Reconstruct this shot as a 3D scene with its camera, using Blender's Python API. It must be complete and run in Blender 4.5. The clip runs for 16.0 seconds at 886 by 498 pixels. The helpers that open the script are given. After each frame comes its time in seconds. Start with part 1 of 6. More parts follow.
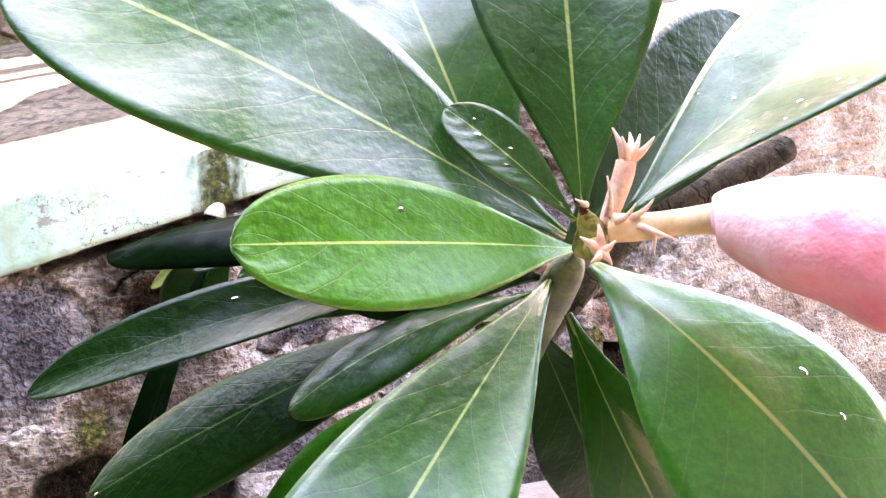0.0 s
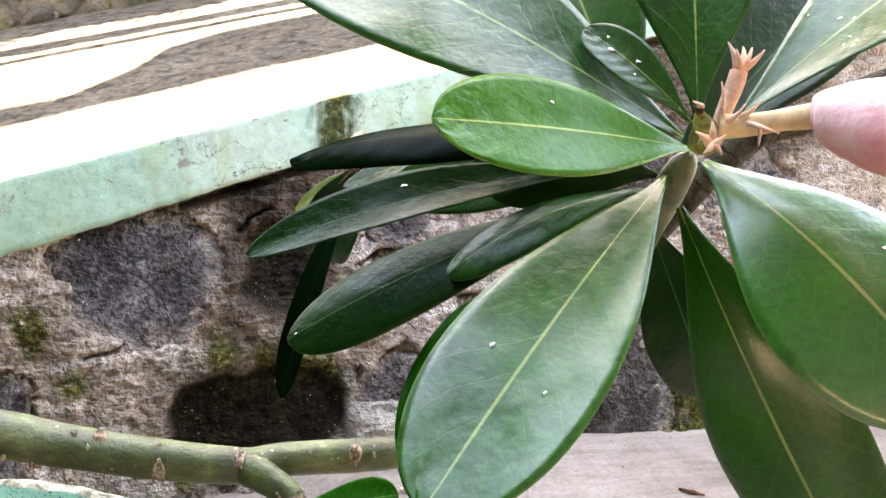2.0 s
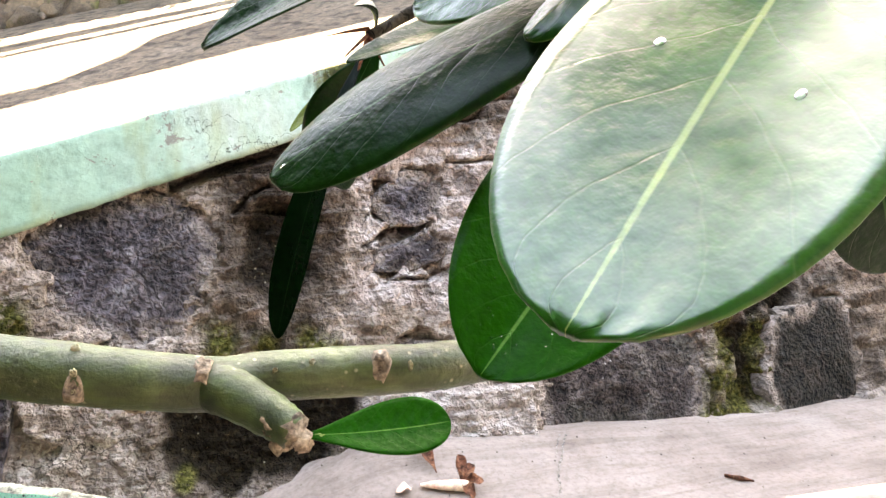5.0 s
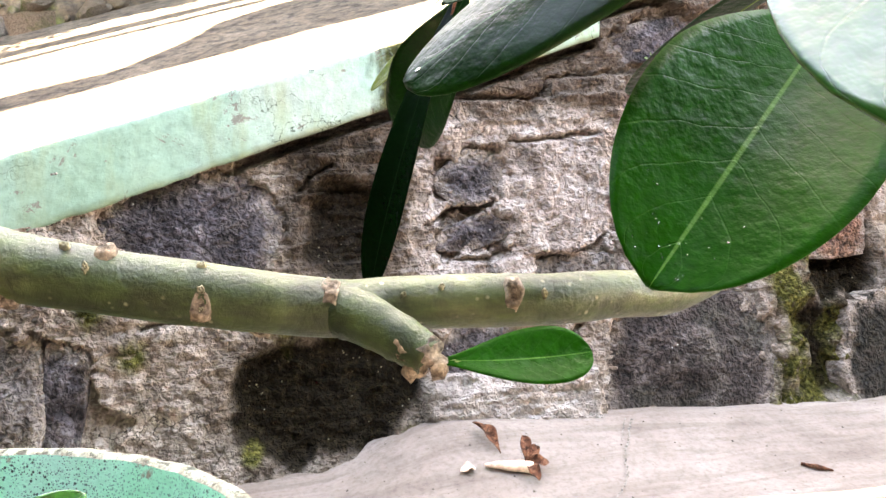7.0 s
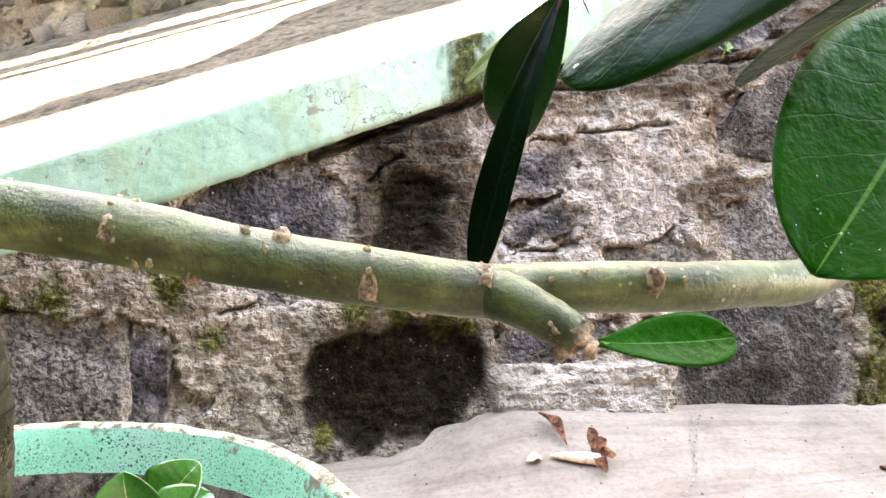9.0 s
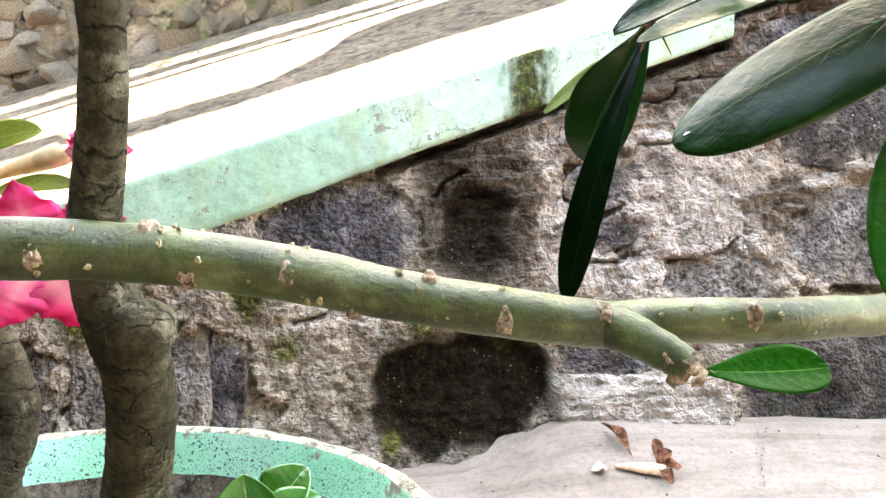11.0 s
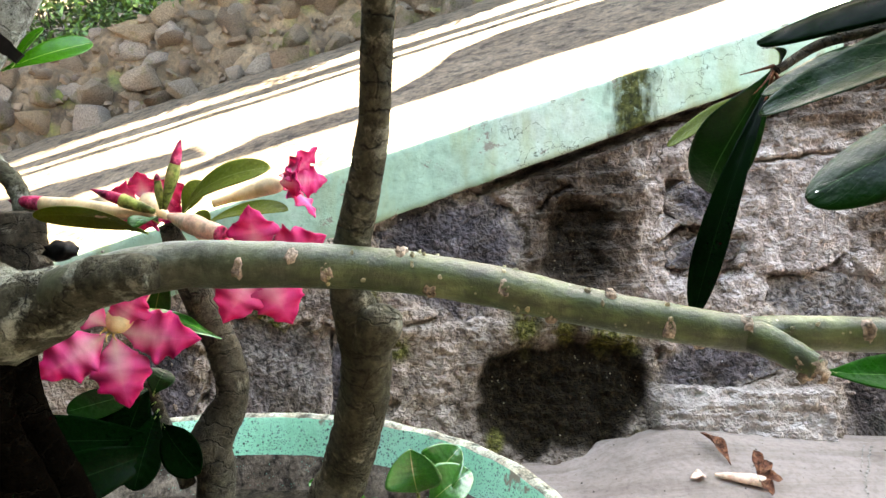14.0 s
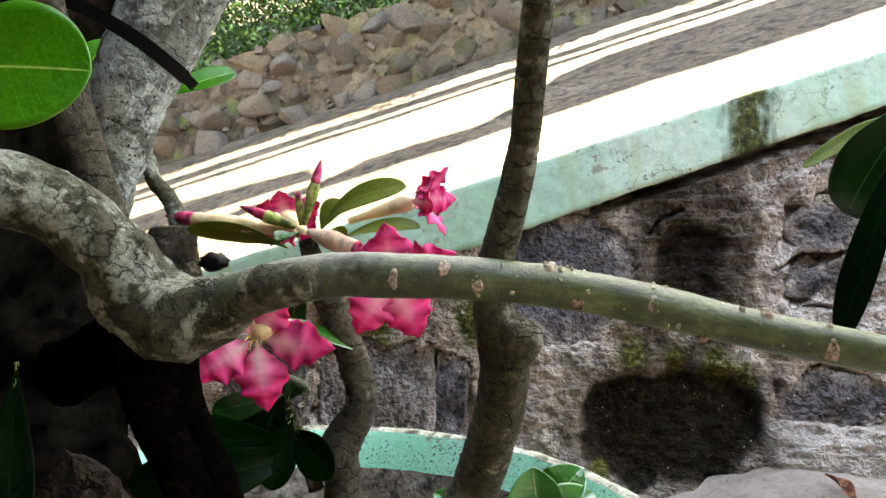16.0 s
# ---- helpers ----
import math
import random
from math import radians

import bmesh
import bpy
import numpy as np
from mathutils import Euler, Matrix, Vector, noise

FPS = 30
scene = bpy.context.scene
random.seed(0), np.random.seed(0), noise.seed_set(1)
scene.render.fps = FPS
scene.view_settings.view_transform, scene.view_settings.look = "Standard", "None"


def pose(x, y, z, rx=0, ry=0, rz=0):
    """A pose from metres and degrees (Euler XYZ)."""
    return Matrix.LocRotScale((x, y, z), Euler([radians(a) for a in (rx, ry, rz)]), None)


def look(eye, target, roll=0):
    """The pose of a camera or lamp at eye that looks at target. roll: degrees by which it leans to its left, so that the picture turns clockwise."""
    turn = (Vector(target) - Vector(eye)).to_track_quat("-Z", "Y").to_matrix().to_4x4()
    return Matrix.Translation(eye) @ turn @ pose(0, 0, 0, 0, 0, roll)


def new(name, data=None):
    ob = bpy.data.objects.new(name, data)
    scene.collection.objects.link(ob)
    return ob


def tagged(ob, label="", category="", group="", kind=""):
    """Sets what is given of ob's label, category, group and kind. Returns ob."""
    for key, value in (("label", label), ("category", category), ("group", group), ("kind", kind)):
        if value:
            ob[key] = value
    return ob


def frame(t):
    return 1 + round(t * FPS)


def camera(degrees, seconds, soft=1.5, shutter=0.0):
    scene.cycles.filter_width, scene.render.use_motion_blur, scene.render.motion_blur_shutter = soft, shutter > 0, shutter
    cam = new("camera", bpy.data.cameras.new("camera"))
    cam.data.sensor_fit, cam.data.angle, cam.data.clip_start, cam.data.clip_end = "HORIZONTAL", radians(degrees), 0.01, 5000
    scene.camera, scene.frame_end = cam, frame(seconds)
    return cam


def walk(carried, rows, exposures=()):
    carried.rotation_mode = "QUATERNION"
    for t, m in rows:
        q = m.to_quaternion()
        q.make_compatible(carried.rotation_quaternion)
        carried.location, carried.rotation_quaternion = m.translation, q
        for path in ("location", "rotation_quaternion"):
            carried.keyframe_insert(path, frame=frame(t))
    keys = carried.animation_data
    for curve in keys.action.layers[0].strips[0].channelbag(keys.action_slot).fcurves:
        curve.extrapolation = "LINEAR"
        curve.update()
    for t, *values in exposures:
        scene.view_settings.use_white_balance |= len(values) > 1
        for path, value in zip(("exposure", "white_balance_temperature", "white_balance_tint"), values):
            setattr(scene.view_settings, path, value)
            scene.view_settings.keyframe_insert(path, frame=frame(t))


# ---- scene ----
cam = camera(66.40, 16.0)
# seconds, eye, yaw, pitch, lean
SIZE = 0.62  # plan units to metres
ROWS = [
    (0.0, 0.0384, -0.0522, 0.6615, -27.99, -0.56, 0.03),
    (0.5, 0.0218, -0.0511, 0.6596, -25.64, -1.43, 0.68),
    (1.0, 0.0025, -0.0602, 0.6528, -23.95, -2.14, 1.44),
    (1.5, -0.0053, -0.0810, 0.6395, -21.73, -3.43, 2.38),
    (2.0, -0.0041, -0.0981, 0.6325, -20.17, -3.86, 1.75),
    (2.5, 0.0029, -0.0787, 0.6177, -19.79, -3.94, 1.00),
    (3.0, 0.0149, -0.0625, 0.6101, -20.34, -3.80, 0.82),
    (3.5, 0.0273, -0.0388, 0.5924, -20.35, -4.04, 0.06),
    (6.0, 0.0033, 0.0374, 0.5362, -19.10, -2.52, -0.89),
    (6.5, -0.0028, 0.0414, 0.5301, -17.42, -3.38, -0.99),
    (7.0, -0.0046, 0.0410, 0.5279, -15.61, -3.84, -0.66),
    (7.5, -0.0139, 0.0345, 0.5300, -14.07, -4.21, -0.78),
    (8.0, -0.0176, 0.0472, 0.5266, -13.22, -4.10, -0.69),
    (8.5, -0.0278, 0.0424, 0.5265, -12.20, -4.58, -0.30),
    (11.0, -0.0729, 0.0041, 0.5434, -6.92, -3.96, -0.71),
    (11.5, -0.0856, -0.0079, 0.5481, -5.90, -3.66, -0.74),
    (12.0, -0.0980, -0.0218, 0.5527, -4.93, -3.65, -0.86),
    (12.5, -0.1123, -0.0447, 0.5586, -3.41, -3.24, -0.41),
    (13.0, -0.1229, -0.0646, 0.5599, -2.84, -3.30, -0.36),
    (13.5, -0.1294, -0.0777, 0.5604, -1.42, -3.38, 0.02),
    (14.0, -0.1335, -0.0854, 0.5585, -0.01, -3.39, 0.01),
    (14.5, -0.1430, -0.1010, 0.5644, 2.75, -3.09, -0.26),
    (15.0, -0.1482, -0.1113, 0.5692, 4.67, -3.47, 0.21),
    (15.5, -0.1489, -0.1060, 0.5629, 6.38, -2.54, 0.33),
    (16.0, -0.1642, -0.1000, 0.5535, 7.74, -1.42, 0.85),
]
walk(cam, [(t, pose(SIZE * x, SIZE * y, SIZE * z, 0, 0, yaw) @ pose(0, 0, 0, 90 + pitch) @ pose(0, 0, 0, 0, 0, lean)) for t, x, y, z, yaw, pitch, lean in ROWS],
     [(0.0, 5.95, 9100, 26), (2.0, 5.4, 10000, 11), (6.0, 5.65, 10400, 12), (11.0, 5.8, 10300, 6), (14.5, 5.2, 9700, 5), (16.0, 5.05, 9600, 5)])


# ---- light ----
SUN_DIR = Vector((0.20, 0.45, 0.95)).normalized()  # towards the sun: beyond the road, high up
world = bpy.data.worlds.new("sky")
scene.world = world
world.use_nodes = True
wn = world.node_tree
sky = wn.nodes.new("ShaderNodeTexSky")
sky.sky_type = "NISHITA"
sky.sun_disc = False
sky.sun_elevation = math.asin(SUN_DIR.z)
sky.sun_rotation = math.atan2(SUN_DIR.x, SUN_DIR.y)
wn.nodes["Background"].inputs["Strength"].default_value = 0.085
wn.links.new(sky.outputs[0], wn.nodes["Background"].inputs["Color"])
sun = new("sun", bpy.data.lights.new("sun", "SUN"))
sun.data.energy = 5.0
sun.data.angle = radians(0.53)
sun.data.color = (1.0, 0.965, 0.92)
sun.matrix_world = look(SUN_DIR * 20, (0, 0, 0))


# ---- materials ----
def nodes_of(name):
    m = bpy.data.materials.new(name)
    m.use_nodes = True
    t = m.node_tree
    return m, t, t.nodes["Principled BSDF"]


def add(t, kind, **inputs):
    n = t.nodes.new(kind)
    for k, v in inputs.items():
        n.inputs[k.replace("_", " ")].default_value = v
    return n


def noise_fac(t, scale, detail=6, rough=0.6, vec=None, distort=0.0):
    n = add(t, "ShaderNodeTexNoise", Scale=scale, Detail=detail, Roughness=rough, Distortion=distort)
    if vec:
        t.links.new(vec, n.inputs["Vector"])
    return n.outputs["Fac"]


def ramp(t, fac, stops):
    r = t.nodes.new("ShaderNodeValToRGB")
    e = r.color_ramp.elements
    while len(e) < len(stops):
        e.new(0.5)
    for i, (p, c) in enumerate(stops):
        e[i].position = p
        e[i].color = (*c, 1) if len(c) == 3 else c
    t.links.new(fac, r.inputs["Fac"])
    return r.outputs["Color"]


def mix(t, fac, a, b, mode="MIX"):
    m = t.nodes.new("ShaderNodeMix")
    m.data_type, m.blend_type = "RGBA", mode
    for s, v in ((m.inputs[0], fac), (m.inputs[6], a), (m.inputs[7], b)):
        if isinstance(v, (int, float)):
            s.default_value = v
        elif isinstance(v, tuple):
            s.default_value = (*v, 1)
        else:
            t.links.new(v, s)
    return m.outputs[2]


def bump(t, bsdf, height, strength=0.4, dist=0.01):
    b = add(t, "ShaderNodeBump", Strength=strength, Distance=dist * SIZE)
    t.links.new(height, b.inputs["Height"])
    t.links.new(b.outputs[0], bsdf.inputs["Normal"])


def coords(t, scale=(1, 1, 1)):
    c = t.nodes.new("ShaderNodeTexCoord")
    m = t.nodes.new("ShaderNodeMapping")
    m.inputs["Scale"].default_value = [a / SIZE for a in scale]
    t.links.new(c.outputs["Object"], m.inputs["Vector"])
    return m.outputs[0]


def maths(t, op, a, b=0.0, c=0.0):
    n = t.nodes.new("ShaderNodeMath")
    n.operation = op
    for s, v in zip(n.inputs, (a, b, c)):
        if isinstance(v, (int, float)):
            s.default_value = v
        else:
            t.links.new(v, s)
    return n.outputs[0]


def mottled(name, dark, mid, light, scale, rough=0.85, relief=0.5, dist=0.006, fine=6.0, specks=None, specular=0.12, grain=1.0):
    """A rough mineral or bark surface: patches, grain and relief."""
    m, t, b = nodes_of(name)
    v = coords(t)
    big = noise_fac(t, scale, 5, 0.55, v, 0.4)
    small = noise_fac(t, scale * fine, 8, 0.7, v)
    c1 = ramp(t, big, [(0.32, dark), (0.5, mid), (0.68, light)])
    c2 = ramp(t, small, [(0.3, (0.35, 0.35, 0.35)), (0.52, (0.95, 0.95, 0.95)), (0.72, (1.5, 1.45, 1.4))])
    chips = noise_fac(t, scale * fine * 0.3, 5, 0.65, v, 0.4)
    c = mix(t, grain, c1, c2, "MULTIPLY")
    c = mix(t, grain, c, ramp(t, chips, [(0.38, (0.3, 0.3, 0.3)), (0.47, (0.95, 0.95, 0.95)), (0.64, (1.45, 1.42, 1.38))]), "MULTIPLY")
    if specks:
        vo = add(t, "ShaderNodeTexVoronoi", Scale=scale * fine * 1.5)
        t.links.new(v, vo.inputs["Vector"])
        f = ramp(t, vo.outputs["Distance"], [(0.08, (1, 1, 1)), (0.2, (0, 0, 0))])
        gate = ramp(t, noise_fac(t, scale * 2.3, 3, 0.5, v), [(0.5, (0, 0, 0)), (0.6, (1, 1, 1))])
        c = mix(t, mix(t, 1.0, f, gate, "MULTIPLY"), c, specks)
    t.links.new(c, b.inputs["Base Color"])
    b.inputs["Roughness"].default_value = rough
    b.inputs["Specular IOR Level"].default_value = specular
    h = maths(t, "ADD", maths(t, "ADD", maths(t, "MULTIPLY", big, 0.8), small), maths(t, "MULTIPLY", chips, 1.2))
    bump(t, b, h, relief, dist)
    return m


def bark(name, dark, mid, pale, lichen=0.5, rings=0.0, cracks=0.6, specks=0.5, rough=0.85, specular=0.12, plates=30.0):
    """Weathered bark: lichen crusts, crack lines, black specks and ring scars across the limb."""
    m, t, b = nodes_of(name)
    v = coords(t)
    big = noise_fac(t, 24, 5, 0.6, v, 0.5)
    fine = noise_fac(t, 170, 8, 0.75, v)
    grit = ramp(t, fine, [(0.34, (0.35, 0.34, 0.32)), (0.5, (1, 1, 1)), (0.66, (1.6, 1.6, 1.6))])
    c = mix(t, 1.0, ramp(t, big, [(0.34, dark), (0.62, mid)]), grit, "MULTIPLY")
    crust = ramp(t, noise_fac(t, 30, 6, 0.66, v, 0.25), [(0.68 - 0.24 * lichen, (0, 0, 0)), (0.74 - 0.24 * lichen, (1, 1, 1))])
    c = mix(t, crust, c, mix(t, 1.0, pale, grit, "MULTIPLY"))
    wob = add(t, "ShaderNodeTexNoise", Scale=60.0, Detail=4.0)
    t.links.new(v, wob.inputs["Vector"])
    sc = t.nodes.new("ShaderNodeVectorMath")
    sc.operation = "MULTIPLY_ADD"
    t.links.new(wob.outputs["Color"], sc.inputs[0])
    sc.inputs[1].default_value = (0.03, 0.03, 0.03)
    t.links.new(v, sc.inputs[2])
    cell = add(t, "ShaderNodeTexVoronoi", Scale=plates)
    cell.feature = "DISTANCE_TO_EDGE"
    t.links.new(sc.outputs[0], cell.inputs["Vector"])
    line = ramp(t, cell.outputs["Distance"], [(0.0, (1, 1, 1)), (0.045, (0, 0, 0))])
    gate = ramp(t, noise_fac(t, 20, 3, 0.5, v), [(0.46, (0, 0, 0)), (0.56, (1, 1, 1))])
    line = mix(t, 1.0, line, gate, "MULTIPLY")
    c = mix(t, maths(t, "MULTIPLY", line, cracks), c, (0.010, 0.008, 0.006))
    dots = add(t, "ShaderNodeTexVoronoi", Scale=210.0)
    t.links.new(v, dots.inputs["Vector"])
    dot = mix(t, 1.0, ramp(t, dots.outputs["Distance"], [(0.16, (1, 1, 1)), (0.28, (0, 0, 0))]), ramp(t, noise_fac(t, 70, 4, 0.6, v), [(0.46, (0, 0, 0)), (0.54, (1, 1, 1))]), "MULTIPLY")
    c = mix(t, maths(t, "MULTIPLY", dot, specks), c, (0.012, 0.011, 0.009))
    uv = t.nodes.new("ShaderNodeUVMap")
    uv.uv_map = "along"
    sep = t.nodes.new("ShaderNodeSeparateXYZ")
    t.links.new(uv.outputs[0], sep.inputs[0])
    saw = maths(t, "ADD", maths(t, "MULTIPLY", sep.outputs[0], 62.0), maths(t, "MULTIPLY", noise_fac(t, 26, 4, 0.6, v), 2.6))
    saw = maths(t, "ABSOLUTE", maths(t, "SUBTRACT", maths(t, "FRACT", saw), 0.5))
    ring = mix(t, 1.0, ramp(t, saw, [(0.0, (1, 1, 1)), (0.07, (0, 0, 0))]), ramp(t, noise_fac(t, 45, 4, 0.6, v), [(0.42, (0, 0, 0)), (0.56, (1, 1, 1))]), "MULTIPLY")
    ring = maths(t, "MULTIPLY", ring, rings)
    c = mix(t, maths(t, "MULTIPLY", ring, 0.8), c, (0.012, 0.010, 0.007))
    t.links.new(c, b.inputs["Base Color"])
    b.inputs["Roughness"].default_value = rough
    b.inputs["Specular IOR Level"].default_value = specular
    h = maths(t, "ADD", maths(t, "MULTIPLY", crust, 0.35), maths(t, "ADD", maths(t, "MULTIPLY", fine, 0.8), maths(t, "MULTIPLY", big, 1.2)))
    h = maths(t, "SUBTRACT", h, maths(t, "ADD", maths(t, "MULTIPLY", line, 0.7), maths(t, "MULTIPLY", ring, 0.7)))
    bump(t, b, h, 1.0, 0.0045)
    return m


def crackle(t, v, scale, width, wander, gate_scale, lo):
    """Thin wandering crack lines in patches."""
    wob = add(t, "ShaderNodeTexNoise", Scale=scale * 3.0, Detail=5.0)
    t.links.new(v, wob.inputs["Vector"])
    sc = t.nodes.new("ShaderNodeVectorMath")
    sc.operation = "MULTIPLY_ADD"
    t.links.new(wob.outputs["Color"], sc.inputs[0])
    sc.inputs[1].default_value = (wander,) * 3
    t.links.new(v, sc.inputs[2])
    cell = add(t, "ShaderNodeTexVoronoi", Scale=scale)
    cell.feature = "DISTANCE_TO_EDGE"
    t.links.new(sc.outputs[0], cell.inputs["Vector"])
    return mix(t, 1.0, ramp(t, cell.outputs["Distance"], [(0.0, (1, 1, 1)), (width, (0, 0, 0))]), ramp(t, noise_fac(t, gate_scale, 3, 0.5, v), [(lo, (0, 0, 0)), (lo + 0.06, (1, 1, 1))]), "MULTIPLY")


def leaf_material(name, deep, fresh, rib, gloss=0.28, sheen=0.2, wax=0.7, glow=0.2, bare=0.36):
    m, t, b = nodes_of(name)
    uv = t.nodes.new("ShaderNodeUVMap")
    uv.uv_map = "leaf"
    sep = t.nodes.new("ShaderNodeSeparateXYZ")
    t.links.new(uv.outputs[0], sep.inputs[0])
    u, w = sep.outputs[0], sep.outputs[1]
    aw = maths(t, "ABSOLUTE", w)
    v = coords(t)
    info = t.nodes.new("ShaderNodeObjectInfo")
    # side veins sweep forward from the midrib
    wobble = maths(t, "MULTIPLY", noise_fac(t, 30, 3, 0.5, v), 0.09)
    s = maths(t, "ADD", maths(t, "SUBTRACT", u, maths(t, "MULTIPLY", aw, 0.22)), wobble)
    saw = maths(t, "ABSOLUTE", maths(t, "SUBTRACT", maths(t, "FRACT", maths(t, "MULTIPLY", s, 9.0)), 0.5))
    vein = ramp(t, saw, [(0.0, (1, 1, 1)), (0.035, (0, 0, 0))])
    mid = ramp(t, aw, [(0.012, (1, 1, 1)), (0.028, (0, 0, 0))])
    patch = noise_fac(t, 18, 4, 0.6, v)
    fine = noise_fac(t, 420, 3, 0.6, v)
    c = mix(t, ramp(t, patch, [(0.35, (0, 0, 0)), (0.7, (1, 1, 1))]), deep, fresh)
    c = mix(t, maths(t, "MULTIPLY", info.outputs["Random"], 0.35), c, fresh)
    c = mix(t, 1.0, c, ramp(t, fine, [(0.3, (0.8, 0.8, 0.8)), (0.7, (1.15, 1.15, 1.15))]), "MULTIPLY")
    c = mix(t, maths(t, "MULTIPLY", vein, 0.07), c, rib)
    c = mix(t, mid, c, rib)
    edge = ramp(t, aw, [(0.965, (0, 0, 0)), (1.0, (0.22, 0.22, 0.22))])
    c = mix(t, edge, c, rib)
    t.links.new(c, b.inputs["Base Color"])
    r = maths(t, "ADD", maths(t, "MULTIPLY", patch, 0.35), gloss - 0.12)
    t.links.new(r, b.inputs["Roughness"])
    b.inputs["Specular IOR Level"].default_value = sheen
    # the wax film lies in patches
    film = noise_fac(t, 9, 5, 0.62, v, 0.5)
    t.links.new(ramp(t, film, [(bare, (0, 0, 0)), (bare + 0.24, (wax, wax, wax))]), b.inputs["Coat Weight"])
    b.inputs["Coat IOR"].default_value = 1.95
    b.inputs["Coat Roughness"].default_value = 0.26
    h = maths(t, "ADD", maths(t, "ADD", maths(t, "MULTIPLY", patch, 0.9), maths(t, "MULTIPLY", noise_fac(t, 60, 3, 0.5, v), 0.8)), maths(t, "MULTIPLY", noise_fac(t, 210, 3, 0.55, v), 0.5))
    h = maths(t, "SUBTRACT", h, maths(t, "MULTIPLY", vein, 0.06))
    bump(t, b, h, 0.8, 0.0022)
    tr = t.nodes.new("ShaderNodeBsdfTranslucent")
    t.links.new(mix(t, 1.0, c, (1.6, 1.9, 0.7), "MULTIPLY"), tr.inputs["Color"])
    ms = t.nodes.new("ShaderNodeMixShader")
    ms.inputs[0].default_value = glow
    out = t.nodes["Material Output"]
    t.links.new(b.outputs[0], ms.inputs[1])
    t.links.new(tr.outputs[0], ms.inputs[2])
    t.links.new(ms.outputs[0], out.inputs["Surface"])
    return m


M_LEAF = leaf_material("leaf_green", (0.003, 0.058, 0.003), (0.011, 0.115, 0.006), (0.22, 0.34, 0.10))
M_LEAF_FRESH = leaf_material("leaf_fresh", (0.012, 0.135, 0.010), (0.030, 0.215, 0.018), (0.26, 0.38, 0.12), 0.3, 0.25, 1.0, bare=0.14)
# The dark, deep and nook copies have the foliage's shade put into their green.
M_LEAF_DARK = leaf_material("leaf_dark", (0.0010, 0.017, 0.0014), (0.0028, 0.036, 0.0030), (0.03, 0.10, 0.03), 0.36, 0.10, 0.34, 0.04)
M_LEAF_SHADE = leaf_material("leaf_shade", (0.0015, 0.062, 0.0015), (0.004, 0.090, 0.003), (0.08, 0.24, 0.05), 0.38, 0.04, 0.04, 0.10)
M_LEAF_NOOK_SHADE = leaf_material("leaf_nook_shade", (0.0003, 0.0034, 0.0006), (0.0007, 0.0070, 0.0012), (0.006, 0.017, 0.006), 0.40, 0.0, 0.06, 0.0)
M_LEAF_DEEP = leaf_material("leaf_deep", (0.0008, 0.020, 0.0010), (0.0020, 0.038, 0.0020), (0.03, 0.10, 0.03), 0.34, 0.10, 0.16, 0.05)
M_LEAF_YOUNG = leaf_material("leaf_young", (0.018, 0.15, 0.003), (0.042, 0.215, 0.005), (0.36, 0.52, 0.12), 0.36, 0.20, 0.35)
M_LEAF_OLIVE = leaf_material("leaf_olive", (0.085, 0.12, 0.011), (0.145, 0.18, 0.028), (0.20, 0.24, 0.07), 0.45, 0.1, 0.1)
M_LEAF_PALE = leaf_material("leaf_pale", (0.20, 0.30, 0.12), (0.30, 0.40, 0.20), (0.35, 0.45, 0.22), 0.5, 0.1, 0.05)
M_BARK_STEM = bark("stem_bark", (0.034, 0.032, 0.020), (0.088, 0.083, 0.057), (0.175, 0.167, 0.128), 0.45, 1.0, 0.14, 0.3)
M_BRANCH = mottled("green_bark", (0.022, 0.042, 0.009), (0.053, 0.084, 0.022), (0.128, 0.160, 0.068), 28, 0.38, 0.6, 0.002, 5, (0.40, 0.39, 0.25), 0.55, 0.55)
# the branch turns grey-brown with age towards the trunk
t = M_BRANCH.node_tree
b = t.nodes["Principled BSDF"]
young = b.inputs["Base Color"].links[0].from_socket
v = coords(t)
sep = t.nodes.new("ShaderNodeSeparateXYZ")
t.links.new(v, sep.inputs[0])
age = maths(t, "ADD", sep.outputs[0], maths(t, "MULTIPLY", noise_fac(t, 30, 5, 0.65, v), 0.16))
old = ramp(t, noise_fac(t, 120, 6, 0.7, v), [(0.35, (0.024, 0.028, 0.014)), (0.5, (0.055, 0.064, 0.037)), (0.68, (0.112, 0.122, 0.085))])
streaks = noise_fac(t, 1.0, 5, 0.65, coords(t, (22, 150, 150)))
young = mix(t, 1.0, young, ramp(t, streaks, [(0.34, (0.55, 0.55, 0.5)), (0.5, (1, 1, 1)), (0.66, (1.5, 1.5, 1.6))]), "MULTIPLY")
t.links.new(mix(t, ramp(t, maths(t, "ADD", age, 0.5), [(0.30, (1, 1, 1)), (0.45, (0, 0, 0))]), young, old), b.inputs["Base Color"])
M_SCAR = mottled("leaf_scar", (0.20, 0.150, 0.110), (0.33, 0.265, 0.205), (0.46, 0.39, 0.32), 160, 0.8, 0.5, 0.001, 4)
M_BARK = bark("grey_bark", (0.030, 0.029, 0.018), (0.092, 0.090, 0.062), (0.215, 0.225, 0.18), 0.75, 0.15, 0.8, 0.5, plates=58.0)
M_BARK_PALE = bark("pale_bark", (0.10, 0.10, 0.088), (0.20, 0.21, 0.19), (0.36, 0.395, 0.375), 0.85, 0.6, 0.15, 1.0)
M_BARK_DARK = bark("brown_bark", (0.022, 0.018, 0.012), (0.075, 0.064, 0.046), (0.15, 0.138, 0.11), 0.4, 1.0, 0.5, 0.4)
M_FLOOR, t, b = nodes_of("cement_floor")
v = coords(t)
sweep = noise_fac(t, 1.0, 5, 0.6, coords(t, (3.5, 30, 30)), 0.8)
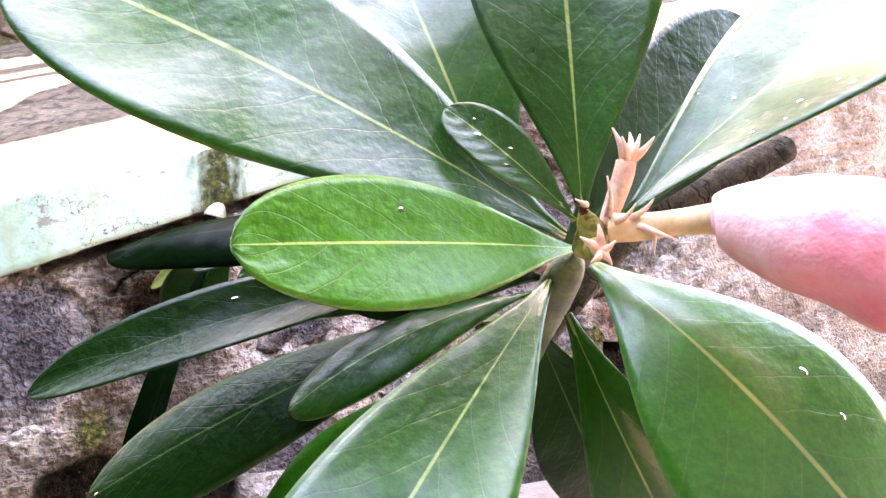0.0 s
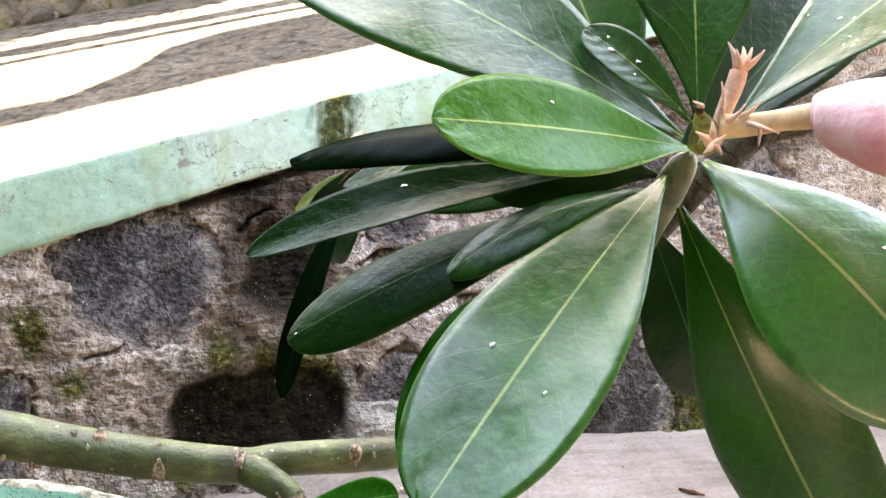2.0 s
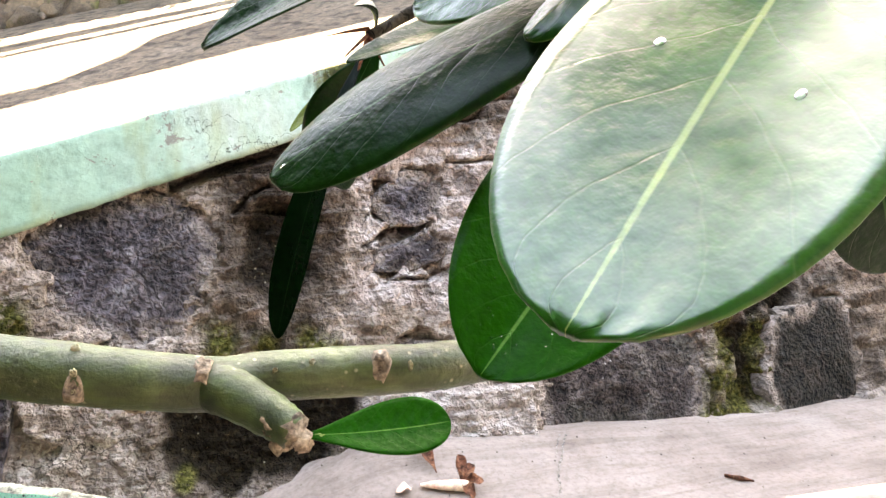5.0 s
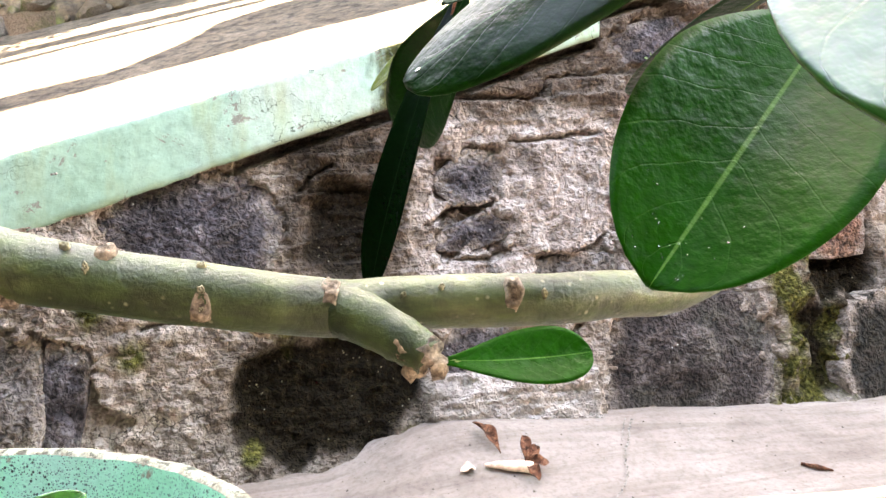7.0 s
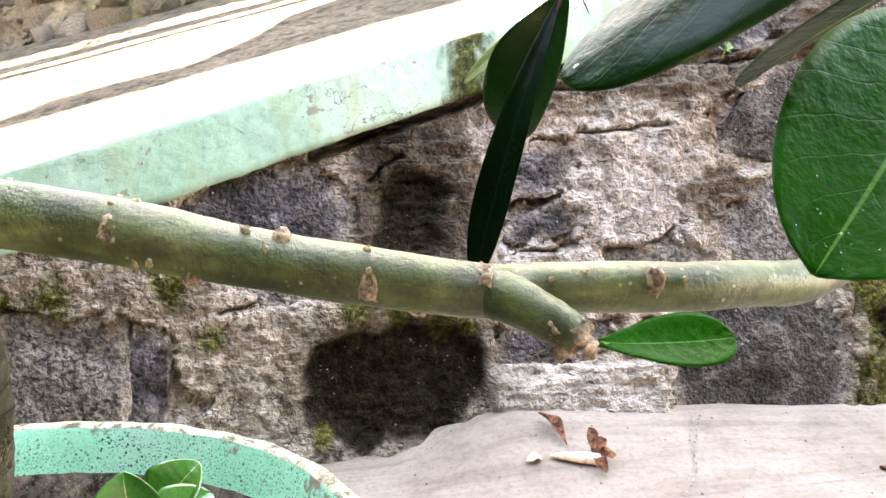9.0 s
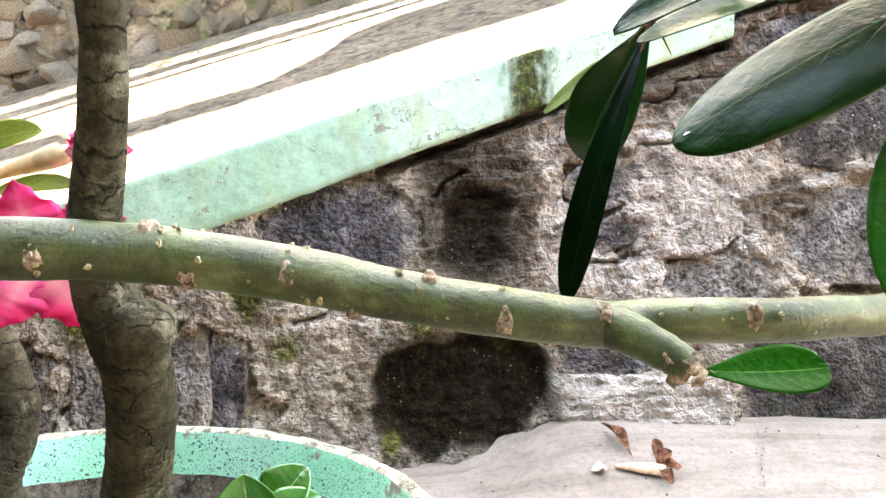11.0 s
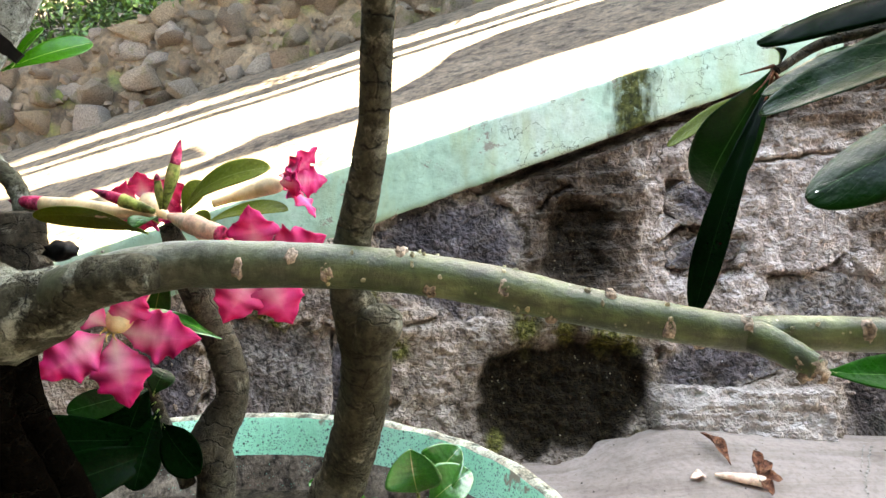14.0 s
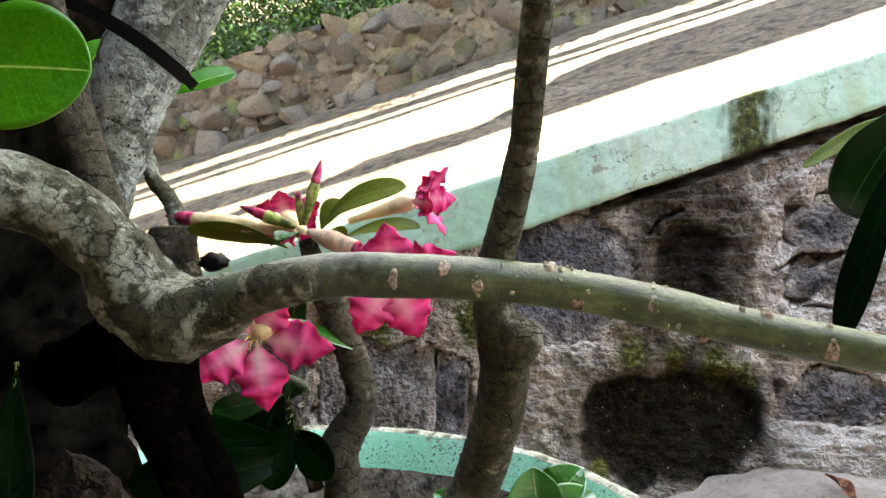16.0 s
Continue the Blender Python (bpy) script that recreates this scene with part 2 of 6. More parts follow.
c = ramp(t, noise_fac(t, 4.0, 5, 0.6, v, 0.5), [(0.32, (0.185, 0.143, 0.121)), (0.5, (0.240, 0.190, 0.163)), (0.68, (0.285, 0.232, 0.202))])
c = mix(t, 1.0, c, ramp(t, sweep, [(0.34, (0.80, 0.78, 0.76)), (0.5, (1, 1, 1)), (0.66, (1.10, 1.10, 1.10))]), "MULTIPLY")
c = mix(t, 1.0, c, ramp(t, noise_fac(t, 95, 5, 0.65, v), [(0.34, (0.80, 0.79, 0.78)), (0.5, (1, 1, 1)), (0.68, (1.08, 1.08, 1.08))]), "MULTIPLY")
c = mix(t, ramp(t, noise_fac(t, 13, 6, 0.7, v, 0.6), [(0.60, (0, 0, 0)), (0.68, (0.45, 0.45, 0.45))]), c, (0.19, 0.150, 0.118))
vo = add(t, "ShaderNodeTexVoronoi", Scale=85.0)
t.links.new(v, vo.inputs["Vector"])
c = mix(t, mix(t, 1.0, ramp(t, vo.outputs["Distance"], [(0.07, (1, 1, 1)), (0.13, (0, 0, 0))]), ramp(t, noise_fac(t, 16, 4, 0.6, v), [(0.50, (0, 0, 0)), (0.58, (0.8, 0.8, 0.8))]), "MULTIPLY"), c, (0.06, 0.05, 0.04))
t.links.new(c, b.inputs["Base Color"])
b.inputs["Roughness"].default_value = 0.82
b.inputs["Specular IOR Level"].default_value = 0.15
bump(t, b, maths(t, "ADD", maths(t, "MULTIPLY", sweep, 1.0), maths(t, "MULTIPLY", noise_fac(t, 60, 5, 0.65, v), 0.7)), 0.6, 0.006)
M_ROAD = mottled("cement_road", (0.054, 0.041, 0.030), (0.075, 0.057, 0.042), (0.10, 0.079, 0.060), 3, 0.9, 0.5, 0.008, 22)
M_SOIL = mottled("soil", (0.03, 0.025, 0.018), (0.06, 0.05, 0.035), (0.11, 0.09, 0.07), 25, 0.95, 0.9, 0.01, 5)
M_TUBE = mottled("flower_tube", (0.66, 0.46, 0.26), (0.75, 0.58, 0.36), (0.80, 0.66, 0.46), 40, 0.5, 0.15, 0.001, 4, grain=0.3)


# ---- builders ----
def link_bm(name, bm, material, parent=None, smooth=True):
    me = bpy.data.meshes.new(name)
    bm.transform(Matrix.Scale(SIZE, 4))
    bm.normal_update()
    bm.to_mesh(me)
    bm.free()
    for m in material if isinstance(material, (list, tuple)) else (material,):
        me.materials.append(m)
    if smooth:
        me.polygons.foreach_set("use_smooth", [True] * len(me.polygons))
    ob = new(name, me)
    ob.parent = parent
    return ob


def part(name, bm, material, parent, label="", smooth=True):
    return tagged(link_bm(name, bm, material, parent, smooth), label)


def mesh_ob(name, verts, faces, material, parent=None, smooth=True):
    me = bpy.data.meshes.new(name)
    me.from_pydata([(v[0] * SIZE, v[1] * SIZE, v[2] * SIZE) for v in verts], [], faces)
    me.update()
    me.materials.append(material)
    if smooth:
        me.polygons.foreach_set("use_smooth", [True] * len(me.polygons))
    ob = new(name, me)
    ob.parent = parent
    return ob


def thing(name, label, category, group="", at=(0, 0, 0)):
    ob = new(name)
    ob.empty_display_size = 0.02
    return tagged(ob, label, category, group)


def spline(points, n):
    """Catmull-Rom through points (any dimension), n samples a span."""
    p = np.array(points, float)
    p = np.vstack([2 * p[0] - p[1], p, 2 * p[-1] - p[-2]])
    out = []
    for i in range(1, len(p) - 2):
        for s in np.linspace(0, 1, n, endpoint=False):
            a, b, c, d = p[i - 1], p[i], p[i + 1], p[i + 2]
            out.append(0.5 * (2 * b + (c - a) * s + (2 * a - 5 * b + 4 * c - d) * s ** 2 + (3 * b - a - 3 * c + d) * s ** 3))
    out.append(p[-2])
    return np.array(out)


def tube(path, sides=20, n=10, lumps=0.0, rings=0.0, seed=0, cap=True):
    """A limb along rows of (x, y, z, radius), as a bmesh."""
    rows = spline(path, n)
    rnd = random.Random(seed)
    off = Vector((rnd.uniform(-50, 50), rnd.uniform(-50, 50), 0))
    bm = bmesh.new()
    prev, side = None, None
    loops = []
    run = [0.0]
    lay = bm.loops.layers.uv.new("along")
    for i, (x, y, z, r) in enumerate(rows):
        if i:
            run.append(run[-1] + float(np.linalg.norm(rows[i][:3] - rows[i - 1][:3])))
        p = Vector((x, y, z))
        a = Vector(rows[max(i - 1, 0)][:3])
        b = Vector(rows[min(i + 1, len(rows) - 1)][:3])
        d = (b - a).normalized()
        if side is None:
            side = d.orthogonal().normalized()
        side = (side - d * side.dot(d)).normalized()
        up = d.cross(side)
        ring_r = r * (1 + rings * rnd.uniform(-1, 1))
        loop = []
        for k in range(sides):
            w = 2 * math.pi * k / sides
            o = side * math.cos(w) + up * math.sin(w)
            rr = ring_r
            if lumps:
                rr *= 1 + lumps * noise.noise((p + o * r) * 45 + off) + 0.7 * lumps * noise.noise((p + o * r) * 18 + off) + 0.5 * lumps * noise.noise((p + o * r) * 110 + off)
            loop.append(bm.verts.new(p + o * rr))
        loops.append(loop)
    for i, (a, b) in enumerate(zip(loops, loops[1:])):
        for k in range(sides):
            face = bm.faces.new((a[k], a[(k + 1) % sides], b[(k + 1) % sides], b[k]))
            for l, s, q in zip(face.loops, (run[i], run[i], run[i + 1], run[i + 1]), (k, k + 1, k + 1, k)):
                l[lay].uv = (s, q / sides)
    if cap:
        bm.faces.new(loops[0][::-1])
        bm.faces.new(loops[-1])
    return bm


def leaf_frame(base, tip, facing, sag):
    """The centre line and the axes of a leaf from base to tip; facing: where its upper side looks; sag: how far its middle bows along that."""
    a, b = Vector(base), Vector(tip)
    d = (b - a)
    L = d.length
    d.normalize()
    f = Vector(facing)
    f = (f - d * f.dot(d)).normalized()
    s = d.cross(f).normalized()
    return a, b, d, f, s, L


def leaf_profile(u, peak=0.68, point=0.0):
    """Half width along an obovate leaf: a narrow foot, widest past the middle, a rounded end."""
    if u <= peak:
        k = u / peak
        return 0.05 + 0.95 * (math.sin(k * math.pi / 2) ** 1.35)
    k = (u - peak) / (1 - peak)
    return (1 - point) * math.sqrt(max(0.0, 1 - k ** 2.1)) + point * (1 - k ** 1.25)


ob_point = {}


def leaf(parent, base, tip, width, facing, sag=0.0, fold=0.25, material=None, peak=0.68, twist=0.0, wave=0.0, droop=0.0, apex=0.0, seed=0, rib=True, name="leaf", label="", ruffle=0.0):
    """A thick leathery blade with its own midrib below it."""
    material = material or M_LEAF
    a, b, d, f, s, L = leaf_frame(base, tip, facing, sag)
    rnd = random.Random(seed)
    nu, nv = 30, 12
    ph = rnd.uniform(0, 6)
    verts, uvs = [], []
    thick = 0.0007
    def point(u, w, side):
        e = u if u < 0.999 else 0.999
        half = leaf_profile(e, peak, apex) * width / 2
        if ruffle:
            half *= 1 + ruffle * noise.noise((u * 11, 3.0 if w > 0 else 9.0, ph)) + 0.6 * ruffle * noise.noise((u * 27, 3.0 if w > 0 else 9.0, ph))
        c = a + d * (L * u) + f * (sag * 4 * u * (1 - u)) - f * (droop * max(0, u - 0.6) ** 2 * 6)
        tw = twist * (u - 0.3)
        ss = s * math.cos(tw) + f * math.sin(tw)
        ff = f * math.cos(tw) - s * math.sin(tw)
        lift = fold * abs(w) ** 1.6 * half + wave * math.sin(u * (24 if ruffle else 9) + ph + (1.3 if w > 0 else 0)) * abs(w) ** 2 * half
        puff = 0.0006 * math.sin((u - abs(w) * 0.2) * 56) * (1 - abs(w)) * min(1, abs(w) * 4)
        rim = 1 - 0.75 * abs(w) ** 6
        return c + ss * (w * half) + ff * (lift + puff * side + side * thick * rim)
    bm = bmesh.new()
    lay = bm.loops.layers.uv.new("leaf")
    grid = {}
    for side in (1, -1):
        for i in range(nu + 1):
            u = 1 - (1 - i / nu) ** 1.25
            for j in range(nv + 1):
                w = -1 + 2 * j / nv
                w = math.copysign(abs(w) ** 0.85, w)
                grid[side, i, j] = (bm.verts.new(point(u, w, side)), (u, w))
    def quad(q):
        try:
            face = bm.faces.new([v for v, _ in q])
        except ValueError:
            return
        for l, (_, t) in zip(face.loops, q):
            l[lay].uv = t
    for i in range(nu):
        for j in range(nv):
            quad([grid[1, i, j], grid[1, i + 1, j], grid[1, i + 1, j + 1], grid[1, i, j + 1]][::-1])
            quad([grid[-1, i, j], grid[-1, i + 1, j], grid[-1, i + 1, j + 1], grid[-1, i, j + 1]])
        for j, flip in ((0, 1), (nv, -1)):
            quad([grid[1, i, j], grid[1, i + 1, j], grid[-1, i + 1, j], grid[-1, i, j]][::flip])
    for j in range(nv):
        quad([grid[1, nu, j], grid[1, nu, j + 1], grid[-1, nu, j + 1], grid[-1, nu, j]])
        quad([grid[1, 0, j], grid[1, 0, j + 1], grid[-1, 0, j + 1], grid[-1, 0, j]][::-1])
    ob = part(name, bm, material, parent, label)
    ob_point[ob.name] = point
    if rib:
        path = []
        for i in range(13):
            u = i / 12 * 0.96
            p = point(u, 0, 0)
            path.append((*(p - f * 0.0004), 0.0010 * (1 - u) + 0.0002))
        part("midrib", tube(path, 8, 2), M_RIB, ob)
    return ob


M_RIB = mottled("leaf_rib", (0.22, 0.34, 0.10), (0.28, 0.40, 0.13), (0.34, 0.44, 0.17), 60, 0.5, 0.1, 0.001, 4, grain=0.3)


# ---- ground, wall and road ----
def wall_y(z):
    return 1.359 + 0.2 * z


def road_z(x, y):
    return 0.776 + 0.33 * x + 0.42 * (y - 1.513 - 0.07 * x)


def height_grid(name, xs, ys, fn, material, parent=None, flip=False):
    verts = [fn(x, y) for y in ys for x in xs]
    n = len(xs)
    faces = []
    for j in range(len(ys) - 1):
        for i in range(n - 1):
            q = (j * n + i, j * n + i + 1, (j + 1) * n + i + 1, (j + 1) * n + i)
            faces.append(q[::-1] if flip else q)
    return mesh_ob(name, verts, faces, material, parent)


def fbm(x, y, z, scale, octaves=4):
    v, a, s = 0.0, 1.0, scale
    for _ in range(octaves):
        v += a * noise.noise((x * s, y * s, z * s))
        a *= 0.5
        s *= 2.1
    return v
# ---- yard floor ----
def ease(a):
    a = min(1, max(0, a))
    return a * a * (3 - 2 * a)


def yard_z(x, y):
    """The floor: nearly level, with an apron of cement sweeping up to the wall's foot."""
    return 0.004 * fbm(x, y, 0, 2.5) + (0.080 - 0.052 * min(1, max(0, (x - 0.40) / 0.95))) * ease((x - 0.09) / 0.27) * ease((y - 1.05) / 0.3)


def on_floor(p, h):
    return (p[0], p[1], yard_z(p[0], p[1]) + h)


ground = height_grid("ground", np.concatenate([[-300, -60, -12, -5], np.linspace(-3, 4, 120), [8, 20, 60, 300]]), np.concatenate([[-300, -60, -12, -4], np.concatenate([np.linspace(-2.5, 0.9, 40), np.linspace(0.93, 1.52, 50)])]),
                     lambda x, y: (x, y, yard_z(x, y)), M_FLOOR)
tagged(ground, "pale pinkish cement yard floor with fine cracks and dirt", "floor", kind="structure")


def groove(name, points, width, material, parent, label=""):
    """A thin uneven dark line lying in the floor."""
    rows = spline(points, 12)
    rnd = random.Random(5)
    v, f = [], []
    for i, (x, y) in enumerate(rows):
        a, b = rows[max(i - 1, 0)], rows[min(i + 1, len(rows) - 1)]
        d = np.array([-(b - a)[1], (b - a)[0]])
        d = d / (np.linalg.norm(d) + 1e-9) * width * rnd.uniform(0.4, 1.2)
        j = rnd.uniform(-0.5, 0.5) * width
        for s in (-0.5, 0.5):
            px, py = x + d[0] * s + j, y + d[1] * s
            v.append((px, py, yard_z(px, py) + 0.0022))
    for i in range(len(rows) - 1):
        f.append((2 * i, 2 * i + 1, 2 * i + 3, 2 * i + 2))
    return tagged(mesh_ob(name, v, f, material, parent), label)


M_CRACK = mottled("crack_dirt", (0.16, 0.14, 0.12), (0.22, 0.19, 0.165), (0.3, 0.27, 0.24), 60, 0.95, 0.3, 0.002)
groove("crack", [(0.770, 1.317), (0.738, 1.270), (0.684, 1.194), (0.655, 1.140), (0.596, 1.076)], 0.005, M_CRACK, ground)
groove("crack", [(0.758, 1.322), (0.722, 1.268), (0.700, 1.235)], 0.003, M_CRACK, ground)

# ---- stone retaining wall ----
LOW_HOLLOW = [(-0.070, 0.150), (-0.030, 0.222), (0.063, 0.254), (0.200, 0.258), (0.319, 0.240), (0.330, 0.147), (0.262, 0.045), (0.145, 0.022), (0.020, 0.020), (-0.040, 0.075)]
UP_HOLLOW = [(0.095, 0.480), (0.112, 0.548), (0.170, 0.588), (0.236, 0.571), (0.246, 0.475), (0.225, 0.385), (0.115, 0.390)]
SIDE_HOLLOW = [(1.318, 0.275), (1.392, 0.268), (1.402, 0.150), (1.396, 0.035), (1.318, 0.030), (1.308, 0.150)]
BRICK_GAP = [(1.350, 0.372), (1.450, 0.374), (1.572, 0.366), (1.550, 0.288), (1.450, 0.282), (1.362, 0.292)]
HOLLOWS = [LOW_HOLLOW, UP_HOLLOW, SIDE_HOLLOW, BRICK_GAP]
# kind, outline along x and up z, how far the face stands out
STONES = [
    ("slate", [(-0.295, 0.518), (-0.219, 0.566), (-0.120, 0.588), (-0.015, 0.576), (0.049, 0.506), (0.041, 0.426), (-0.030, 0.329), (-0.122, 0.313), (-0.200, 0.340), (-0.257, 0.448)], 0.010),
    ("slate", [(0.385, 0.572), (0.455, 0.645), (0.533, 0.636), (0.545, 0.570), (0.506, 0.538), (0.427, 0.528)], 0.014),
    ("slate", [(0.385, 0.430), (0.389, 0.457), (0.489, 0.504), (0.551, 0.483), (0.538, 0.454), (0.458, 0.425)], 0.004),
    ("slate", [(0.340, 0.186), (0.403, 0.262), (0.520, 0.262), (0.640, 0.215), (0.528, 0.172), (0.462, 0.150), (0.374, 0.150)], 0.008),
    ("brown", [(0.752, 0.188), (0.793, 0.247), (0.885, 0.292), (1.189, 0.275), (1.212, 0.158), (1.190, 0.030), (0.761, 0.040)], 0.012),
    ("grey", [(-0.640, 0.275), (-0.498, 0.290), (-0.406, 0.284), (-0.392, 0.220), (-0.396, 0.100), (-0.442, 0.020), (-0.620, 0.030)], 0.010),
    ("slate", [(-0.376, 0.277), (-0.321, 0.278), (-0.308, 0.216), (-0.332, 0.060), (-0.378, 0.060)], 0.004),
    ("red", [(1.345, 0.482), (1.420, 0.512), (1.540, 0.515), (1.530, 0.392), (1.352, 0.386)], 0.020),
    ("slate", [(0.820, 0.905), (0.902, 0.957), (1.064, 1.000), (1.140, 0.963), (1.034, 0.892), (0.877, 0.872)], 0.006),
    ("near_black", [(1.432, 0.020), (1.428, 0.130), (1.448, 0.235), (1.540, 0.275), (1.720, 0.290), (1.760, 0.150), (1.740, 0.020)], 0.014),
    ("grey", [(0.600, 0.385), (0.700, 0.412), (0.840, 0.395), (0.880, 0.320), (0.760, 0.300), (0.640, 0.315)], 0.004),
    ("grey", [(0.900, 0.400), (1.020, 0.352), (1.180, 0.345), (1.290, 0.420), (1.240, 0.540), (1.000, 0.560)], 0.008),
    ("brown", [(0.930, 0.640), (1.120, 0.620), (1.300, 0.700), (1.280, 0.850), (1.060, 0.830)], 0.010),
    ("grey", [(1.400, 0.600), (1.620, 0.580), (1.720, 0.700), (1.600, 0.840), (1.420, 0.780)], 0.010),
    ("slate", [(-0.880, 0.210), (-0.720, 0.260), (-0.680, 0.180), (-0.720, 0.030), (-0.900, 0.030)], 0.010),
]
# open cracks in the mortar
CRACKS = [
    [(0.385, 0.752), (0.430, 0.764), (0.560, 0.768), (0.648, 0.776), (0.669, 0.817), (0.739, 0.826), (0.900, 0.842), (1.030, 0.860)],
    [(0.560, 0.668), (0.639, 0.671), (0.696, 0.682), (0.783, 0.693)],
    [(0.352, 0.478), (0.390, 0.496), (0.426, 0.520), (0.470, 0.532), (0.512, 0.528)],
    [(-0.215, 0.297), (-0.170, 0.306), (-0.110, 0.321), (-0.035, 0.342), (0.010, 0.368)],
    [(-0.175, 0.372), (-0.148, 0.360), (-0.085, 0.328)],
    [(0.560, 0.215), (0.600, 0.190), (0.660, 0.215), (0.700, 0.250)],
    [(0.088, 0.555), (0.120, 0.592), (0.160, 0.612)],
    [(0.400, 0.395), (0.440, 0.408), (0.500, 0.402), (0.540, 0.420)],
    [(1.400, 0.060), (1.412, 0.150), (1.440, 0.240), (1.520, 0.360)],
    [(1.215, 0.020), (1.226, 0.110), (1.222, 0.200), (1.240, 0.290)],
    [(-0.500, 0.235), (-0.440, 0.262), (-0.390, 0.290)],
    [(-0.500, 0.180), (-0.455, 0.200), (-0.420, 0.240)],
]


def signed_inside(poly, x, z):
    """How far (x, z) lies inside a rounded outline: below 0 outside."""
    cx = sum(p[0] for p in poly) / len(poly)
    cz = sum(p[1] for p in poly) / len(poly)
    a = math.atan2(z - cz, x - cx)
    top = low = 0.0
    for px, pz in poly:
        w = math.exp(16 * math.cos(math.atan2(pz - cz, px - cx) - a))
        top += w * math.hypot(px - cx, pz - cz)
        low += w
    return top / low * (1 + 0.10 * noise.noise((x * 20, z * 20, 1.7))) - math.hypot(x - cx, z - cz)


def band_low(x):
    e = 0.012 * noise.noise((x * 9, 0, 3)) + 0.006 * noise.noise((x * 31, 0, 7))
    if x < 0.0:
        return 0.632 + 0.365 * x + 0.6 * e
    return (0.632 + 0.36 * x if x < 0.80 else 0.985 + 0.33 * (x - 0.8)) + 0.25 * e


def band_top(x):
    return 0.776 + 0.33 * x + 0.003 * noise.noise((x * 14, 1, 0))


def step01(a, lo, hi):
    return ease((a - lo) / (hi - lo))


def off_line(points, x, z):
    """Distance from (x, z) to a broken line."""
    best = 9.0
    for (ax, az), (bx, bz) in zip(points, points[1:]):
        dx, dz = bx - ax, bz - az
        k = min(1, max(0, ((x - ax) * dx + (z - az) * dz) / (dx * dx + dz * dz)))
        best = min(best, math.hypot(x - ax - k * dx, z - az - k * dz))
    return best


def ledge(x, z):
    """The skim of pale cement on the wall's foot between the low hollow and the brown stone: 0 to 1."""
    e = 0.012 * noise.noise((x * 14, z * 14, 21))
    return step01(x, 0.320 + e, 0.345 + e) * (1 - step01(x, 0.712 + 0.3 * e, 0.722 + 0.3 * e)) * (1 - step01(z, 0.158 + e, 0.170 + e))


def pale_zone(x, z):
    """Whiter, lime-rich mortar round the two slate faces."""
    e = 0.05 * fbm(x, z, 31, 9, 4)
    return step01(x + e, 0.310, 0.350) * (1 - step01(x + 1.6 * e, 0.76, 0.90)) * (1 - step01(z + e, 0.665 + 0.06 * x, 0.705 + 0.06 * x)) * step01(z + e, 0.330, 0.380)


def brown_zone(x, z):
    """Earth-stained layered mortar below the kerb and round the upper hollow."""
    e = 0.05 * fbm(x, z, 41, 8, 4)
    top = step01(z + e, 0.660 + 0.08 * x, 0.720 + 0.08 * x) * step01(x + e, 0.30, 0.36)
    mid = step01(x + e, 0.02, 0.09) * (1 - step01(x + e, 0.30, 0.335)) * step01(z + e, 0.30, 0.42)
    rust = max(0.0, 1 - math.hypot((x - 0.90) / 0.12, (z + e - 0.53) / 0.07))
    return max(top, mid, step01(rust, 0.0, 0.35))


def wall_relief(x, z):
    d = 0.014 * fbm(x, z, 0.3, 5, 3) + 0.007 * fbm(x, z, 2.1, 20, 4)
    d += 0.006 * fbm(x, z, 7, 46, 3)
    d += 0.010 * max(0, noise.noise((x * 9, z * 9, 8))) ** 0.5
    # layers trowelled on, each a thin shelf over the next
    tilt = z - 0.16 * x + 0.012 * noise.noise((x * 5, z * 5, 14))
    shelf = tilt * 21 + 0.7 * noise.noise((x * 3, z * 4, 9))
    d += (0.004 + 0.010 * brown_zone(x, z)) * (shelf - math.floor(shelf)) ** 2
    lg = ledge(x, z)
    d += lg * (0.020 + 0.006 * ((z * 42 + 0.3 * noise.noise((x * 8, z, 3))) % 1.0))
    gap = band_low(x) - z
    if -0.01 < gap < 0.03 and x > -0.04:
        d -= 0.07 * max(0, 1 - abs(gap - 0.008) / 0.02)
    for line in near(CRACKS, x, z):
        q = off_line(line, x + 0.007 * noise.noise((x * 30, z * 30, 2)) + 0.003 * noise.noise((x * 90, z * 90, 2)), z + 0.007 * noise.noise((x * 30, z * 30, 6)))
        if q < 0.012:
            d += 0.006 * (1 if z < line[0][1] else -1) * (1 - q / 0.012) - 0.024 * max(0, 1 - q / 0.0065)
    for poly in near(HOLLOWS, x, z):
        s = signed_inside(poly, x, z)
        if s > -0.03:
            d -= 0.045 * step01(s, -0.02, 0.04)
    for poly in near([p for _, p, _ in STONES], x, z):
        s = signed_inside(poly, x, z) + 0.026 * fbm(x, z, 4, 22, 4)
        if s > -0.012:
            smear = step01(fbm(x, z, 51, 17, 3), -0.62, -0.42)
            d -= 0.032 * step01(s, -0.012, 0.012) * (0.25 + 0.75 * max(smear, step01(s, 0.05, 0.06)))
    return d


REACH = {}


def near(polys, x, z):
    """The outlines whose round reach holds (x, z)."""
    for poly in polys:
        if id(poly) not in REACH:
            cx = sum(p[0] for p in poly) / len(poly)
            cz = sum(p[1] for p in poly) / len(poly)
            REACH[id(poly)] = cx, cz, 1.35 * max(math.hypot(p[0] - cx, p[1] - cz) for p in poly) + 0.04
        cx, cz, r = REACH[id(poly)]
        if abs(x - cx) < r and abs(z - cz) < r:
            yield poly


def wall_point(x, v):
    top = 0.762 + 0.33 * x
    z = -0.02 + v * (top + 0.02)
    return (x, wall_y(z) - wall_relief(x, z), z)


